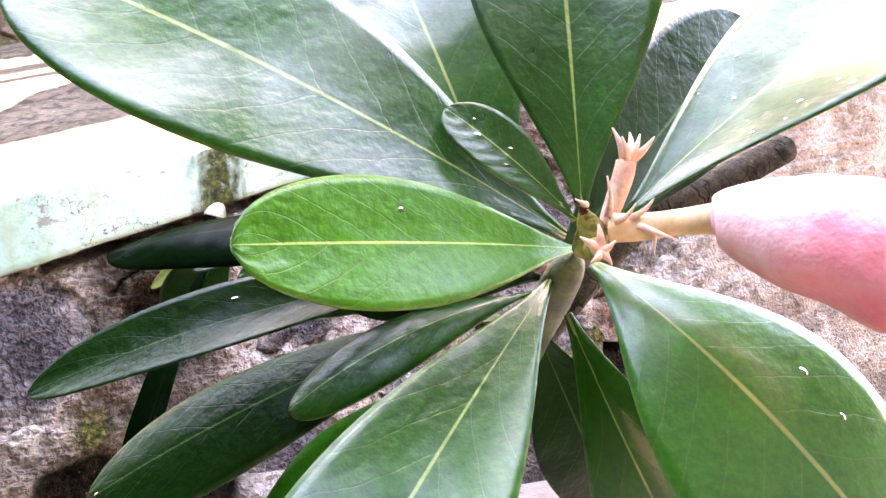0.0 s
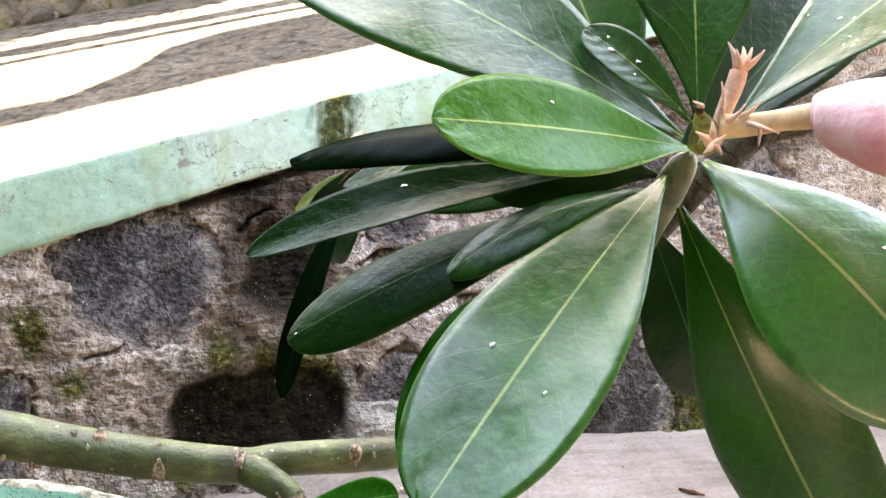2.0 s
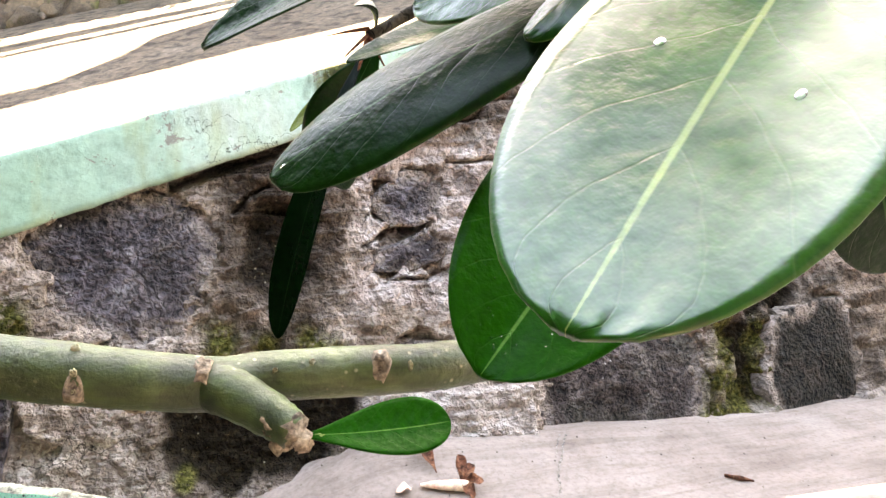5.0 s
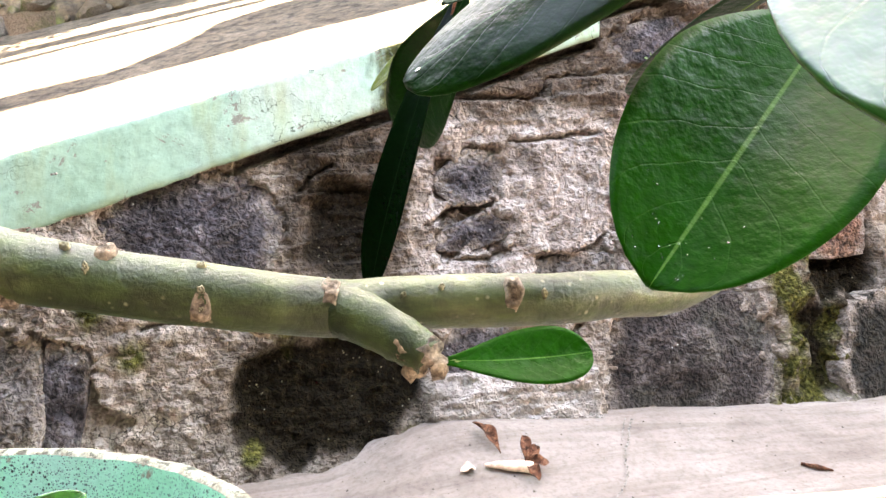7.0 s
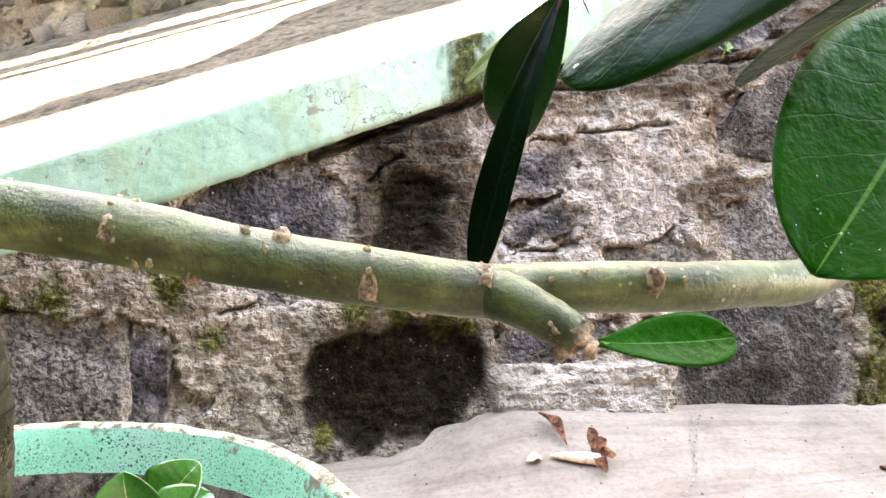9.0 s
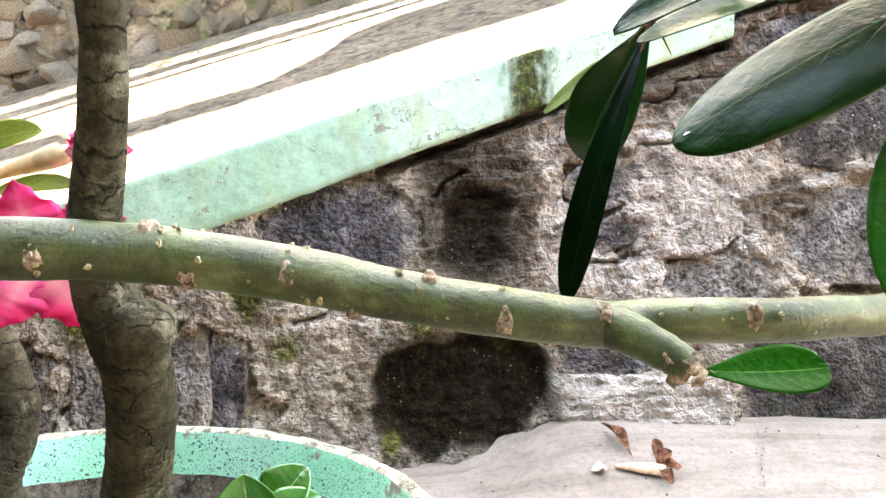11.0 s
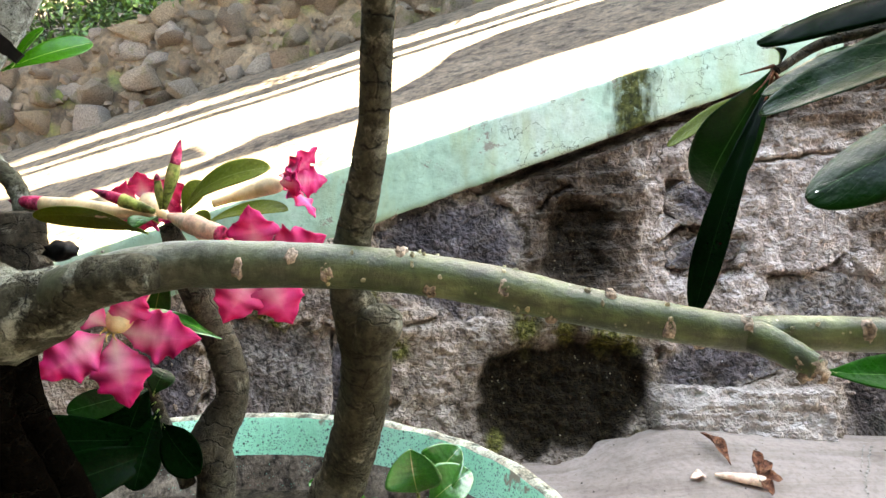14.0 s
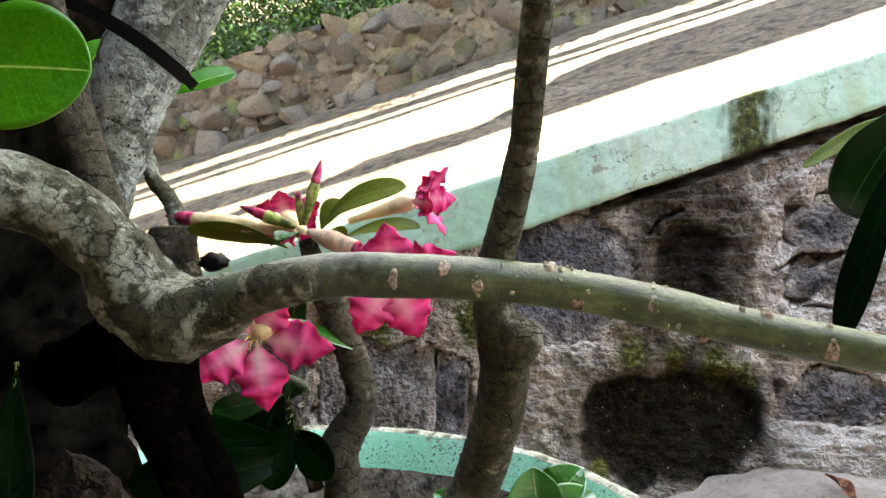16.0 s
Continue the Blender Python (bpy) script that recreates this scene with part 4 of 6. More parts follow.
def field_stone_mesh(seed):
    bm = bmesh.new()
    bmesh.ops.create_icosphere(bm, subdivisions=2, radius=1)
    o = Vector((seed * 7.3, seed * 3.1, 0))
    rnd = random.Random(seed)
    cuts = [(Vector((rnd.gauss(0, 1), rnd.gauss(0, 1), rnd.gauss(0, 1))).normalized(), rnd.uniform(0.48, 0.78)) for _ in range(14)]
    for vert in bm.verts:
        d = vert.co.normalized()
        vert.co = d * (1.25 + 0.4 * noise.noise(d * 1.3 + o) + 0.12 * noise.noise(d * 3.2 + o))
        for n, r in cuts:
            q = vert.co.dot(n)
            if q > r:
                vert.co -= n * (q - r) * 0.97
    bm.transform(Matrix.Scale(SIZE, 4))
    me = bpy.data.meshes.new("stone")
    bm.to_mesh(me)
    bm.free()
    me.materials.append(M_FARSTONE)
    return me


FIELD = [field_stone_mesh(i) for i in range(9)]
rnd = random.Random(31)
x = -2.7
count = 0
while x < 0.9:
    h = rnd.uniform(0.02, 0.06)
    step = rnd.uniform(0.13, 0.19)
    while h < far_top(x) + 0.02 and count < 290:
        s = rnd.choice((0.045, 0.06, 0.08, 0.10, 0.125)) * rnd.uniform(0.85, 1.15)
        px = x + rnd.uniform(-0.05, 0.05)
        top = max(0.05, far_top(px))
        p = far_point(px, min(h / top, 1.0))
        ob = new("stone", rnd.choice(FIELD))
        ob.parent = far
        ob.matrix_basis = Matrix.Translation((p[0] * SIZE, (p[1] + 0.006 + rnd.uniform(-0.015, 0.025)) * SIZE, p[2] * SIZE)) @ Euler((rnd.uniform(-0.5, 0.5), rnd.uniform(-1.2, 1.2), rnd.uniform(-0.4, 0.4))).to_matrix().to_4x4() @ Matrix.Diagonal((s * rnd.uniform(0.9, 1.35), s * 0.8, s * rnd.uniform(0.65, 1.0), 1))
        h += s * rnd.uniform(1.0, 1.3)
        count += 1
    x += step

# small rubble packed between the stones
rnd = random.Random(57)
rv, rf = [], []
for _ in range(420):
    px = rnd.uniform(-2.7, 0.9)
    top = max(0.05, far_top(px))
    p = Vector(far_point(px, rnd.random()))
    s = rnd.uniform(0.012, 0.034)
    me = rnd.choice(FIELD)
    q = Euler((rnd.uniform(0, 6), rnd.uniform(0, 6), rnd.uniform(0, 6))).to_matrix()
    base = len(rv)
    rv += [tuple(p + (q @ (v0.co / SIZE)) * s) for v0 in me.vertices]
    rf += [tuple(base + i for i in f0.vertices) for f0 in me.polygons]
tagged(mesh_ob("rubble", rv, rf, M_FARSTONE, far, False), kind="stuff")

# bank and shrubs behind that wall
bank = height_grid("bank", np.concatenate([[-80, -20], np.linspace(-8, 8, 60), [20, 80]]), [0, 0.3, 0.8, 2, 5, 12, 40],
                   lambda x, w: (x, far_y(x) + 0.10 + w, road_z(x, far_y(x)) + far_top(x) - 0.05 + 0.55 * w * (1 if w < 5 else 5 / w + 0.3) + 0.05 * fbm(x, w, 0, 1.5)), M_SOIL)
tagged(bank, "dark earth bank behind the rubble wall", "ground", kind="structure")

M_SHRUB, t, b = nodes_of("shrub_leaf")
geo = t.nodes.new("ShaderNodeNewGeometry")
c = ramp(t, geo.outputs["Random Per Island"], [(0.0, (0.008, 0.028, 0.006)), (0.55, (0.035, 0.10, 0.014)), (1.0, (0.12, 0.22, 0.035))])
t.links.new(c, b.inputs["Base Color"])
b.inputs["Roughness"].default_value = 0.5


def shrub(x, y, z, w, h, seed, n=2200):
    rnd = random.Random(seed)
    ob = thing("shrub", "leafy green shrub growing behind the rubble wall", "shrub", "shrubs on the bank")
    bm = bmesh.new()
    for _ in range(n):
        a = rnd.uniform(0, 6.28)
        r = math.sqrt(rnd.random())
        q = rnd.random()
        c = Vector((x + w * r * math.cos(a) * (1 - 0.4 * q), y + 0.5 * w * r * math.sin(a), z + h * q * (0.6 + 0.4 * rnd.random())))
        d = Vector((rnd.gauss(0, 1), rnd.gauss(0, 1), rnd.gauss(0.3, 0.6))).normalized()
        s = d.orthogonal().normalized()
        s = (Matrix.Rotation(rnd.uniform(0, 6.28), 3, d) @ s)
        L, W = rnd.uniform(0.02, 0.05), rnd.uniform(0.006, 0.014)
        nrm = d.cross(s)
        p = [c, c + d * L * 0.35 + s * W + nrm * 0.006, c + d * L * 0.75 + s * W * 0.7, c + d * L - nrm * 0.008, c + d * L * 0.75 - s * W * 0.7, c + d * L * 0.35 - s * W + nrm * 0.006]
        vs = [bm.verts.new(q2) for q2 in p]
        m0 = bm.verts.new(c + d * L * 0.5 - nrm * 0.004)
        for i in range(6):
            bm.faces.new((m0, vs[i], vs[(i + 1) % 6]))
    part("crown", bm, M_SHRUB, ob)
    for k in range(4):
        a = rnd.uniform(-0.3, 0.3)
        part("stem", tube([(x + a * w * 0.4, y, z - 0.08, 0.008), (x + a * w, y, z + h * 0.4, 0.005), (x + 1.6 * a * w, y, z + h * 0.8, 0.003)], 6, 3), M_BARK_DARK, ob)


for k, (sx, sw, sh) in enumerate([(-4.0, 0.5, 0.7), (-3.3, 0.5, 0.7), (-2.75, 0.5, 0.8), (-2.2, 0.5, 0.6), (-1.7, 0.5, 0.6), (-1.2, 0.45, 0.5), (-0.6, 0.5, 0.6), (0.1, 0.5, 0.6), (0.9, 0.5, 0.6), (1.7, 0.5, 0.6)]):
    shrub(sx, far_y(sx) + 0.32, road_z(sx, far_y(sx)) + far_top(sx) + 0.02, sw, sh, 40 + k)


# ---- unseen boards and a panel, added overhead to shape the sun ----
M_BLOCKER = mottled("blocker_timber", (0.08, 0.06, 0.045), (0.14, 0.11, 0.08), (0.2, 0.16, 0.12), 10, 0.9, 0.4, 0.004)


def overhead(name, outline, lift, label, category, thick=0.03):
    """An unseen flat panel added above the driveway to block the sun: its outline is given along (x) and across (w) the
    driveway, lifted towards the sun.
    """
    bm = bmesh.new()
    up = SUN_DIR * lift
    pts = [Vector((x, 1.513 + 0.07 * x + w, road_z(x, 1.513 + 0.07 * x + w))) + up for x, w in outline]
    lo = [bm.verts.new(p) for p in pts]
    hi = [bm.verts.new(p + Vector((0, 0, thick))) for p in pts]
    bm.faces.new(lo[::-1])
    bm.faces.new(hi)
    for i in range(len(pts)):
        j = (i + 1) % len(pts)
        bm.faces.new((lo[i], lo[j], hi[j], hi[i]))
    bmesh.ops.recalc_face_normals(bm, faces=bm.faces)
    ob = thing(name, label, category)
    part("board", bm, M_BLOCKER, ob, smooth=False)


overhead("shade_board", [(-6, 0.40), (5, 0.40), (5, 1.02), (0.1, 1.02), (-0.10, 0.92), (-0.18, 0.72), (-0.34, 0.56), (-0.7, 0.58), (-0.85, 0.47), (-6, 0.44)], 3.4, "unseen board added above the driveway to shape its sun patches", "awning")
overhead("shade_board", [(-6, 0.56), (-1.6, 0.60), (-1.1, 0.58), (-0.85, 0.56), (-0.95, 0.72), (-1.5, 0.86), (-6, 0.95)], 3.4, "unseen board added above the driveway to shape its sun patches", "awning")
for w0, w1 in ((1.16, 1.22), (1.30, 1.44), (1.66, 3.6)):
    overhead("shade_batten", [(-6, w0 + 0.06), (5, w0 - 0.06), (5, w1 - 0.06), (-6, w1 + 0.06)], 3.4, "narrow unseen batten added above the driveway to stripe its sunlight", "awning")
overhead("shade_panel", [(-2.6, -3.2), (3.6, -3.2), (3.6, -0.035), (-2.6, -0.035)], 9.0, "unseen panel added high above the yard to keep the sun off", "roof", 0.05)

# unseen wall and eave behind the yard, added to block light and cool reflections
M_PLASTER = mottled("unseen_plaster", (0.095, 0.10, 0.105), (0.13, 0.138, 0.145), (0.175, 0.185, 0.19), 2, 0.9, 0.3, 0.005)
def slab(name, lo, hi, material, label, category):
    (x0, y0, z0), (x1, y1, z1) = lo, hi
    v = [(x0, y0, z0), (x1, y0, z0), (x1, y1, z0), (x0, y1, z0), (x0, y0, z1), (x1, y0, z1), (x1, y1, z1), (x0, y1, z1)]
    ob = mesh_ob(name, v, [(3, 2, 1, 0), (4, 5, 6, 7), (0, 1, 5, 4), (1, 2, 6, 5), (2, 3, 7, 6), (3, 0, 4, 7)], material, smooth=False)
    return tagged(ob, label, category, kind="structure")


slab("unseen_wall_back", (-9, -2.2, -0.1), (9, -2.0, 2.3), M_PLASTER, "plain unseen wall added behind the yard to block light", "wall")
# near-black wall and unseen panel, added to keep light off the trunk's corner
M_SHADE_BLACK = mottled("shade_black", (0.0015, 0.0014, 0.001), (0.003, 0.0028, 0.002), (0.007, 0.006, 0.005), 6, 0.95, 0.8, 0.01, 9, specular=0.0)
slab("shade_wall_west", (-1.25, -2.0, -0.02), (-1.08, 1.33, 1.31), M_SHADE_BLACK, "added near-black wall standing in for shade behind the old trunk", "wall")
slab("shade_roof_side", (-3.0, -1.0, 1.32), (-0.62, 1.25, 1.38), M_SHADE_BLACK, "unseen panel added over the trunk's corner of the yard to block light", "roof")
slab("unseen_eave", (-9, -4.5, 2.3), (9, -0.7, 2.4), M_PLASTER, "plain unseen eave added over the yard's edge to block light", "roof")

# ---- planter ----
PX, PY, PR, PZ = -0.425, 0.605, 0.45, 0.209
M_POT_IN, t, b = nodes_of("mint_planter_paint")
v = coords(t)
c = ramp(t, noise_fac(t, 6, 5, 0.6, v), [(0.3, (0.29, 0.80, 0.52)), (0.5, (0.38, 0.89, 0.63)), (0.7, (0.50, 0.92, 0.72))])
vo = add(t, "ShaderNodeTexVoronoi", Scale=140.0)
t.links.new(v, vo.inputs["Vector"])
dots = ramp(t, vo.outputs["Distance"], [(0.18, (1, 1, 1)), (0.32, (0, 0, 0))])
gate = ramp(t, noise_fac(t, 26, 4, 0.6, v), [(0.44, (0, 0, 0)), (0.58, (1, 1, 1))])
c = mix(t, mix(t, 1.0, dots, gate, "MULTIPLY"), c, (0.03, 0.045, 0.03))
vo = add(t, "ShaderNodeTexVoronoi", Scale=300.0)
t.links.new(v, vo.inputs["Vector"])
c = mix(t, mix(t, 1.0, ramp(t, vo.outputs["Distance"], [(0.20, (0.9, 0.9, 0.9)), (0.34, (0, 0, 0))]), ramp(t, noise_fac(t, 14, 5, 0.65, v), [(0.36, (0, 0, 0)), (0.56, (1, 1, 1))]), "MULTIPLY"), c, (0.05, 0.075, 0.05))
c = mix(t, ramp(t, noise_fac(t, 9, 6, 0.7, v, 0.4), [(0.62, (0, 0, 0)), (0.66, (1, 1, 1))]), c, (0.33, 0.27, 0.19))
t.links.new(c, b.inputs["Base Color"])
b.inputs["Roughness"].default_value = 0.75
bump(t, b, noise_fac(t, 60, 6, 0.7, v), 0.5, 0.004)
M_POT_RIM = mottled("worn_rim", (0.20, 0.18, 0.135), (0.32, 0.32, 0.25), (0.42, 0.48, 0.38), 34, 0.85, 0.5, 0.004, 6, (0.2, 0.5, 0.38))
M_POT_CLAY = mottled("bare_cement", (0.08, 0.06, 0.045), (0.16, 0.125, 0.10), (0.26, 0.21, 0.17), 14, 0.95, 0.8, 0.006, 9, (0.24, 0.55, 0.42))


def ring_part(name, prof, material, parent, label="", seg=128, wob=0.0025):
    bm = bmesh.new()
    loops = []
    for r, z in prof:
        loop = []
        for k in range(seg):
            a = 2 * math.pi * k / seg
            q = 1 + wob / r * noise.noise((math.cos(a) * 9, math.sin(a) * 9, z * 30)) if r > 0.01 else 1
            loop.append(bm.verts.new((PX + r * q * math.cos(a), PY + r * q * math.sin(a), z + wob * noise.noise((math.cos(a) * 14, math.sin(a) * 14, r * 40)))))
        loops.append(loop)
    for a, b2 in zip(loops, loops[1:]):
        for k in range(seg):
            bm.faces.new((a[k], a[(k + 1) % seg], b2[(k + 1) % seg], b2[k]))
    return part(name, bm, material, parent, label)


pot = thing("planter", "large round cement planter with speckled mint-green paint and a worn rim", "planter")
ring_part("outside", [(0.36, 0.0), (0.40, 0.06), (0.435, 0.14), (0.447, 0.19), (0.452, 0.203)], M_POT_IN, pot)
ring_part("rim", [(0.452, 0.203), (0.453, 0.207), (0.450, 0.2105), (0.444, 0.2115), (0.437, 0.211), (0.433, 0.207)], M_POT_RIM, pot, "worn bare rim edge")
ring_part("painted_inside", [(0.433, 0.207), (0.430, 0.19), (0.427, 0.16), (0.425, 0.146)], M_POT_IN, pot)
ring_part("bare_inside", [(0.425, 0.146), (0.415, 0.11), (0.40, 0.075)], M_POT_CLAY, pot, "bare brown cement below the paint line")
soil = height_grid("soil", np.linspace(-0.41, 0.41, 50), np.linspace(-0.41, 0.41, 50),
                   lambda a, c2: (PX + a * min(1, 0.41 / max(1e-6, math.hypot(a, c2))), PY + c2 * min(1, 0.41 / max(1e-6, math.hypot(a, c2))), 0.09 + 0.012 * fbm(a, c2, 0, 9, 4)), M_SOIL)
tagged(soil, "dark crumbly potting soil in the planter", "soil", kind="stuff")

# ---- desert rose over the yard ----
# Bark of the trunk's base and lower limbs, with shade put into its colour.
M_BARK_SHADE = mottled("shaded_caudex_bark", (0.0014, 0.0012, 0.0009), (0.004, 0.0034, 0.0026), (0.008, 0.0068, 0.005), 22, 0.9, 0.6, 0.004, 6, specular=0.0)
M_BARK_LOW = bark("shaded_bark", (0.0009, 0.0007, 0.0005), (0.0032, 0.0024, 0.0017), (0.009, 0.007, 0.005), 0.25, 0.6, 0.5, 0.3, specular=0.0)
M_DRY = mottled("dry_brown", (0.055, 0.020, 0.012), (0.120, 0.046, 0.026), (0.23, 0.105, 0.060), 60, 0.8, 0.4, 0.002, 5)
M_CALYX = mottled("calyx_pink", (0.70, 0.38, 0.28), (0.78, 0.52, 0.40), (0.83, 0.64, 0.48), 70, 0.55, 0.2, 0.001, 4, grain=0.4)
M_BLACK = mottled("black_plastic", (0.0012, 0.0012, 0.0012), (0.002, 0.002, 0.002), (0.004, 0.004, 0.004), 30, 0.5, 0.2, 0.002, 6)
M_DROP, t, b = nodes_of("water")
b.inputs["Base Color"].default_value = (0.9, 1, 0.9, 1)
b.inputs["Roughness"].default_value = 0.03
b.inputs["Transmission Weight"].default_value = 1.0
b.inputs["IOR"].default_value = 1.33

M_LENTICEL = mottled("lenticel", (0.28, 0.26, 0.16), (0.40, 0.37, 0.24), (0.50, 0.47, 0.34), 120, 0.8, 0.3, 0.001, 4, grain=0.4)
plant = thing("desert_rose", "old desert rose with swollen grey trunk and long glossy leaves", "plant")


def scar(parent, p, out, along, w=0.0032, h=0.0048, name="leaf_scar"):
    """A raised, ring-shaped leaf scar on the bark."""
    p, out, along = Vector(p), Vector(out).normalized(), Vector(along).normalized()
    along = (along - out * along.dot(out)).normalized()
    side = out.cross(along)
    bm = bmesh.new()
    loops = []
    rnd = random.Random(int(p.x * 9999))
    ragged = [rnd.uniform(0.7, 1.2) for _ in range(14)]
    for s, hgt in ((1.25, -0.0018), (1.02, 0.0006), (0.86, 0.0015), (0.62, 0.0012), (0.4, 0.0011), (0.12, 0.0014)):
        loops.append([bm.verts.new(p + (along * math.cos(a) * w + side * math.sin(a) * h) * s * ragged[i] * rnd.uniform(0.93, 1.07) + out * hgt * rnd.uniform(0.6, 1.3)) for i, a in enumerate(np.linspace(0, 2 * math.pi, 14, endpoint=False))])
    for a, b2 in zip(loops, loops[1:]):
        for k in range(14):
            bm.faces.new((a[k], a[(k + 1) % 14], b2[(k + 1) % 14], b2[k]))
    bm.faces.new(loops[-1])
    bmesh.ops.recalc_face_normals(bm, faces=bm.faces)
    return part(name, bm, M_SCAR if name == "leaf_scar" else M_LENTICEL, parent)


def drop(owner, u, w, size):
    """A water drop resting on a leaf's upper side."""
    point = ob_point[owner.name]
    p = point(u, w, 1)
    du = (point(u + 0.01, w, 1) - p).normalized()
    dv = (point(u, w + 0.02, 1) - p).normalized()
    n = du.cross(dv).normalized()
    if n.dot(point(u, w, 1) - point(u, w, -1)) < 0:
        n = -n
    bm = bmesh.new()
    bmesh.ops.create_icosphere(bm, subdivisions=2, radius=1)
    for vert in bm.verts:
        c = vert.co
        vert.co = p + du * c.x * size * 1.3 + dv * c.y * size * 0.9 + n * max(c.z, -0.1) * size * 0.45
    return part("water_drop", bm, M_DROP, owner)


# main branch: from the fork at the trunk out to the leaf rosette
BR = [(-0.3595, 0.3015, 0.5056, 0.0140), (-0.3314, 0.2873, 0.5161, 0.0145), (-0.286, 0.297, 0.5265, 0.0138), (-0.244, 0.2905, 0.5275, 0.0132), (-0.196, 0.2865, 0.527, 0.0124),
      (-0.150, 0.286, 0.5235, 0.0118), (-0.101, 0.279, 0.5155, 0.0112), (-0.060, 0.269, 0.5075, 0.0104), (-0.020, 0.259, 0.5010, 0.0098), (0.020, 0.253, 0.4955, 0.0092), (0.040, 0.256, 0.4960, 0.0088),
      (0.0859, 0.2514, 0.4951, 0.0090), (0.1153, 0.2560, 0.4950, 0.0087), (0.1527, 0.2670, 0.4942, 0.0085), (0.1928, 0.2828, 0.5089, 0.0084), (0.185, 0.250, 0.550, 0.0085), (0.208, 0.215, 0.590, 0.0088), (0.203, 0.172, 0.632, 0.0082), (0.198, 0.152, 0.648, 0.0070), (0.196, 0.144, 0.654, 0.0050), (0.195, 0.140, 0.657, 0.0015)]
branch = part("branch", tube(BR, 28, 10, 0.05, 0.008, 3), M_BRANCH, plant, "smooth green branch with tan leaf scars")
CAMSIDE = (-0.1, -0.95, 0.2)
for p, o in (((-0.244, 0.2775, 0.527), CAMSIDE), ((-0.196, 0.2745, 0.5255), CAMSIDE), ((-0.101, 0.2685, 0.5165), CAMSIDE), ((-0.020, 0.2498, 0.4995), CAMSIDE), ((0.031, 0.2445, 0.4905), (0.1, -0.9, -0.2)),
             ((0.0177, 0.2478, 0.5025), (0, -0.45, 0.85)), ((-0.047, 0.2622, 0.5150), (0, -0.3, 0.95)), ((-0.156, 0.283, 0.5360), (0, -0.3, 0.95)),
             ((-0.076, 0.270, 0.4995), (0, -0.4, -0.9)), ((-0.003, 0.2545, 0.4895), (0, -0.4, -0.9)), ((-0.140, 0.277, 0.5135), (0, -0.6, -0.8)), ((0.0758, 0.2432, 0.4985), CAMSIDE), ((-0.279, 0.2865, 0.531), CAMSIDE), ((-0.215, 0.277, 0.534), (0, -0.7, 0.7))):
    scar(branch, Vector(p) - Vector(o).normalized() * 0.0002, o, (1, 0, -0.12))
rnd = random.Random(8)
for _ in range(26):
    k = rnd.uniform(-0.2, 0.08)
    row = min(BR[4:14], key=lambda r: abs(r[0] - k))
    a = rnd.uniform(-1.2, 2.0)
    o = Vector((0, -math.cos(a), math.sin(a)))
    i = BR.index(row)
    nx = BR[i + 1]
    f = (k - row[0]) / (nx[0] - row[0]) if nx[0] != row[0] else 0
    f = min(1, max(0, f))
    c = Vector(row[:3]).lerp(Vector(nx[:3]), f)
    scar(branch, c + o * (row[3] * (1 - f) + nx[3] * f) * 1.0, o, (1, 0, 0), rnd.uniform(0.0008, 0.0016), rnd.uniform(0.0008, 0.0018), "lenticel")

# short side stub with one small leaf
stub = part("stub", tube([(0.012, 0.257, 0.4970, 0.0050), (0.024, 0.249, 0.4945, 0.0083), (0.036, 0.240, 0.4885, 0.0072), (0.0445, 0.2325, 0.4825, 0.0058)], 16, 8, 0.12, 0.04, 5), M_BRANCH, plant, "short pruned stub with crusty scars")
for p, o in (((0.0445, 0.2300, 0.4855), (0.5, -0.8, 0.4)), ((0.0475, 0.2305, 0.4800), (0.8, -0.5, -0.3)), ((0.0400, 0.2330, 0.4790), (0, -0.8, -0.6)), ((0.0380, 0.2335, 0.4880), (0, -0.9, 0.5))):
    scar(stub, p, o, (0.6, -0.5, -0.4), 0.0038, 0.0042)
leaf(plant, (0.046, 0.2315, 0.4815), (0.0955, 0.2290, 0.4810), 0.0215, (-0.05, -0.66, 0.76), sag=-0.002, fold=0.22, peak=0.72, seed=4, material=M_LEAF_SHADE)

# rosette
R = Vector((0.196, 0.148, 0.648))


def rl(off, tip, w, facing, **kw):
    return leaf(plant, R + Vector(off), tip, w, facing, **kw)


def heart_leaf(base, tip, w, facing, **kw):
    return leaf(plant, base, tip, w, facing, **kw)


leaf_young = heart_leaf((0.1960, 0.1415, 0.6590), (0.0705, 0.119, 0.6605), 0.042, (-0.45, -0.8, 0.35), sag=0.003, fold=0.10, material=M_LEAF_YOUNG, peak=0.66, seed=1, label="bright green young leaf")
leaf_j = heart_leaf((0.1923, 0.1431, 0.6640), (0.0204, 0.2169, 0.7570), 0.088, (-0.50, -0.75, 0.70), sag=0.008, fold=0.12, peak=0.66, seed=2)
leaf_k = heart_leaf((0.1924, 0.1341, 0.6726), (0.2054, 0.1694, 0.8168), 0.074, (-0.50, -0.70, 0.65), sag=0.006, fold=0.16, peak=0.66, seed=3)
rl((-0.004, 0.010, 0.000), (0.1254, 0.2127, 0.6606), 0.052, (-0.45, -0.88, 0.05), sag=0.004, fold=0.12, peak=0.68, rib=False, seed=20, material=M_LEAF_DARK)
leaf_g = heart_leaf((0.1903, 0.1352, 0.6694), (0.1515, 0.159, 0.7085), 0.0225, (-0.5, -0.7, 0.6), sag=0.003, fold=0.2, peak=0.66, seed=5)
rl((-0.012, 0.016, 0.008), (0.1524, 0.2366, 0.8101), 0.070, (-0.3, -0.5, 0.85), sag=0.008, fold=0.2, peak=0.62, seed=6)
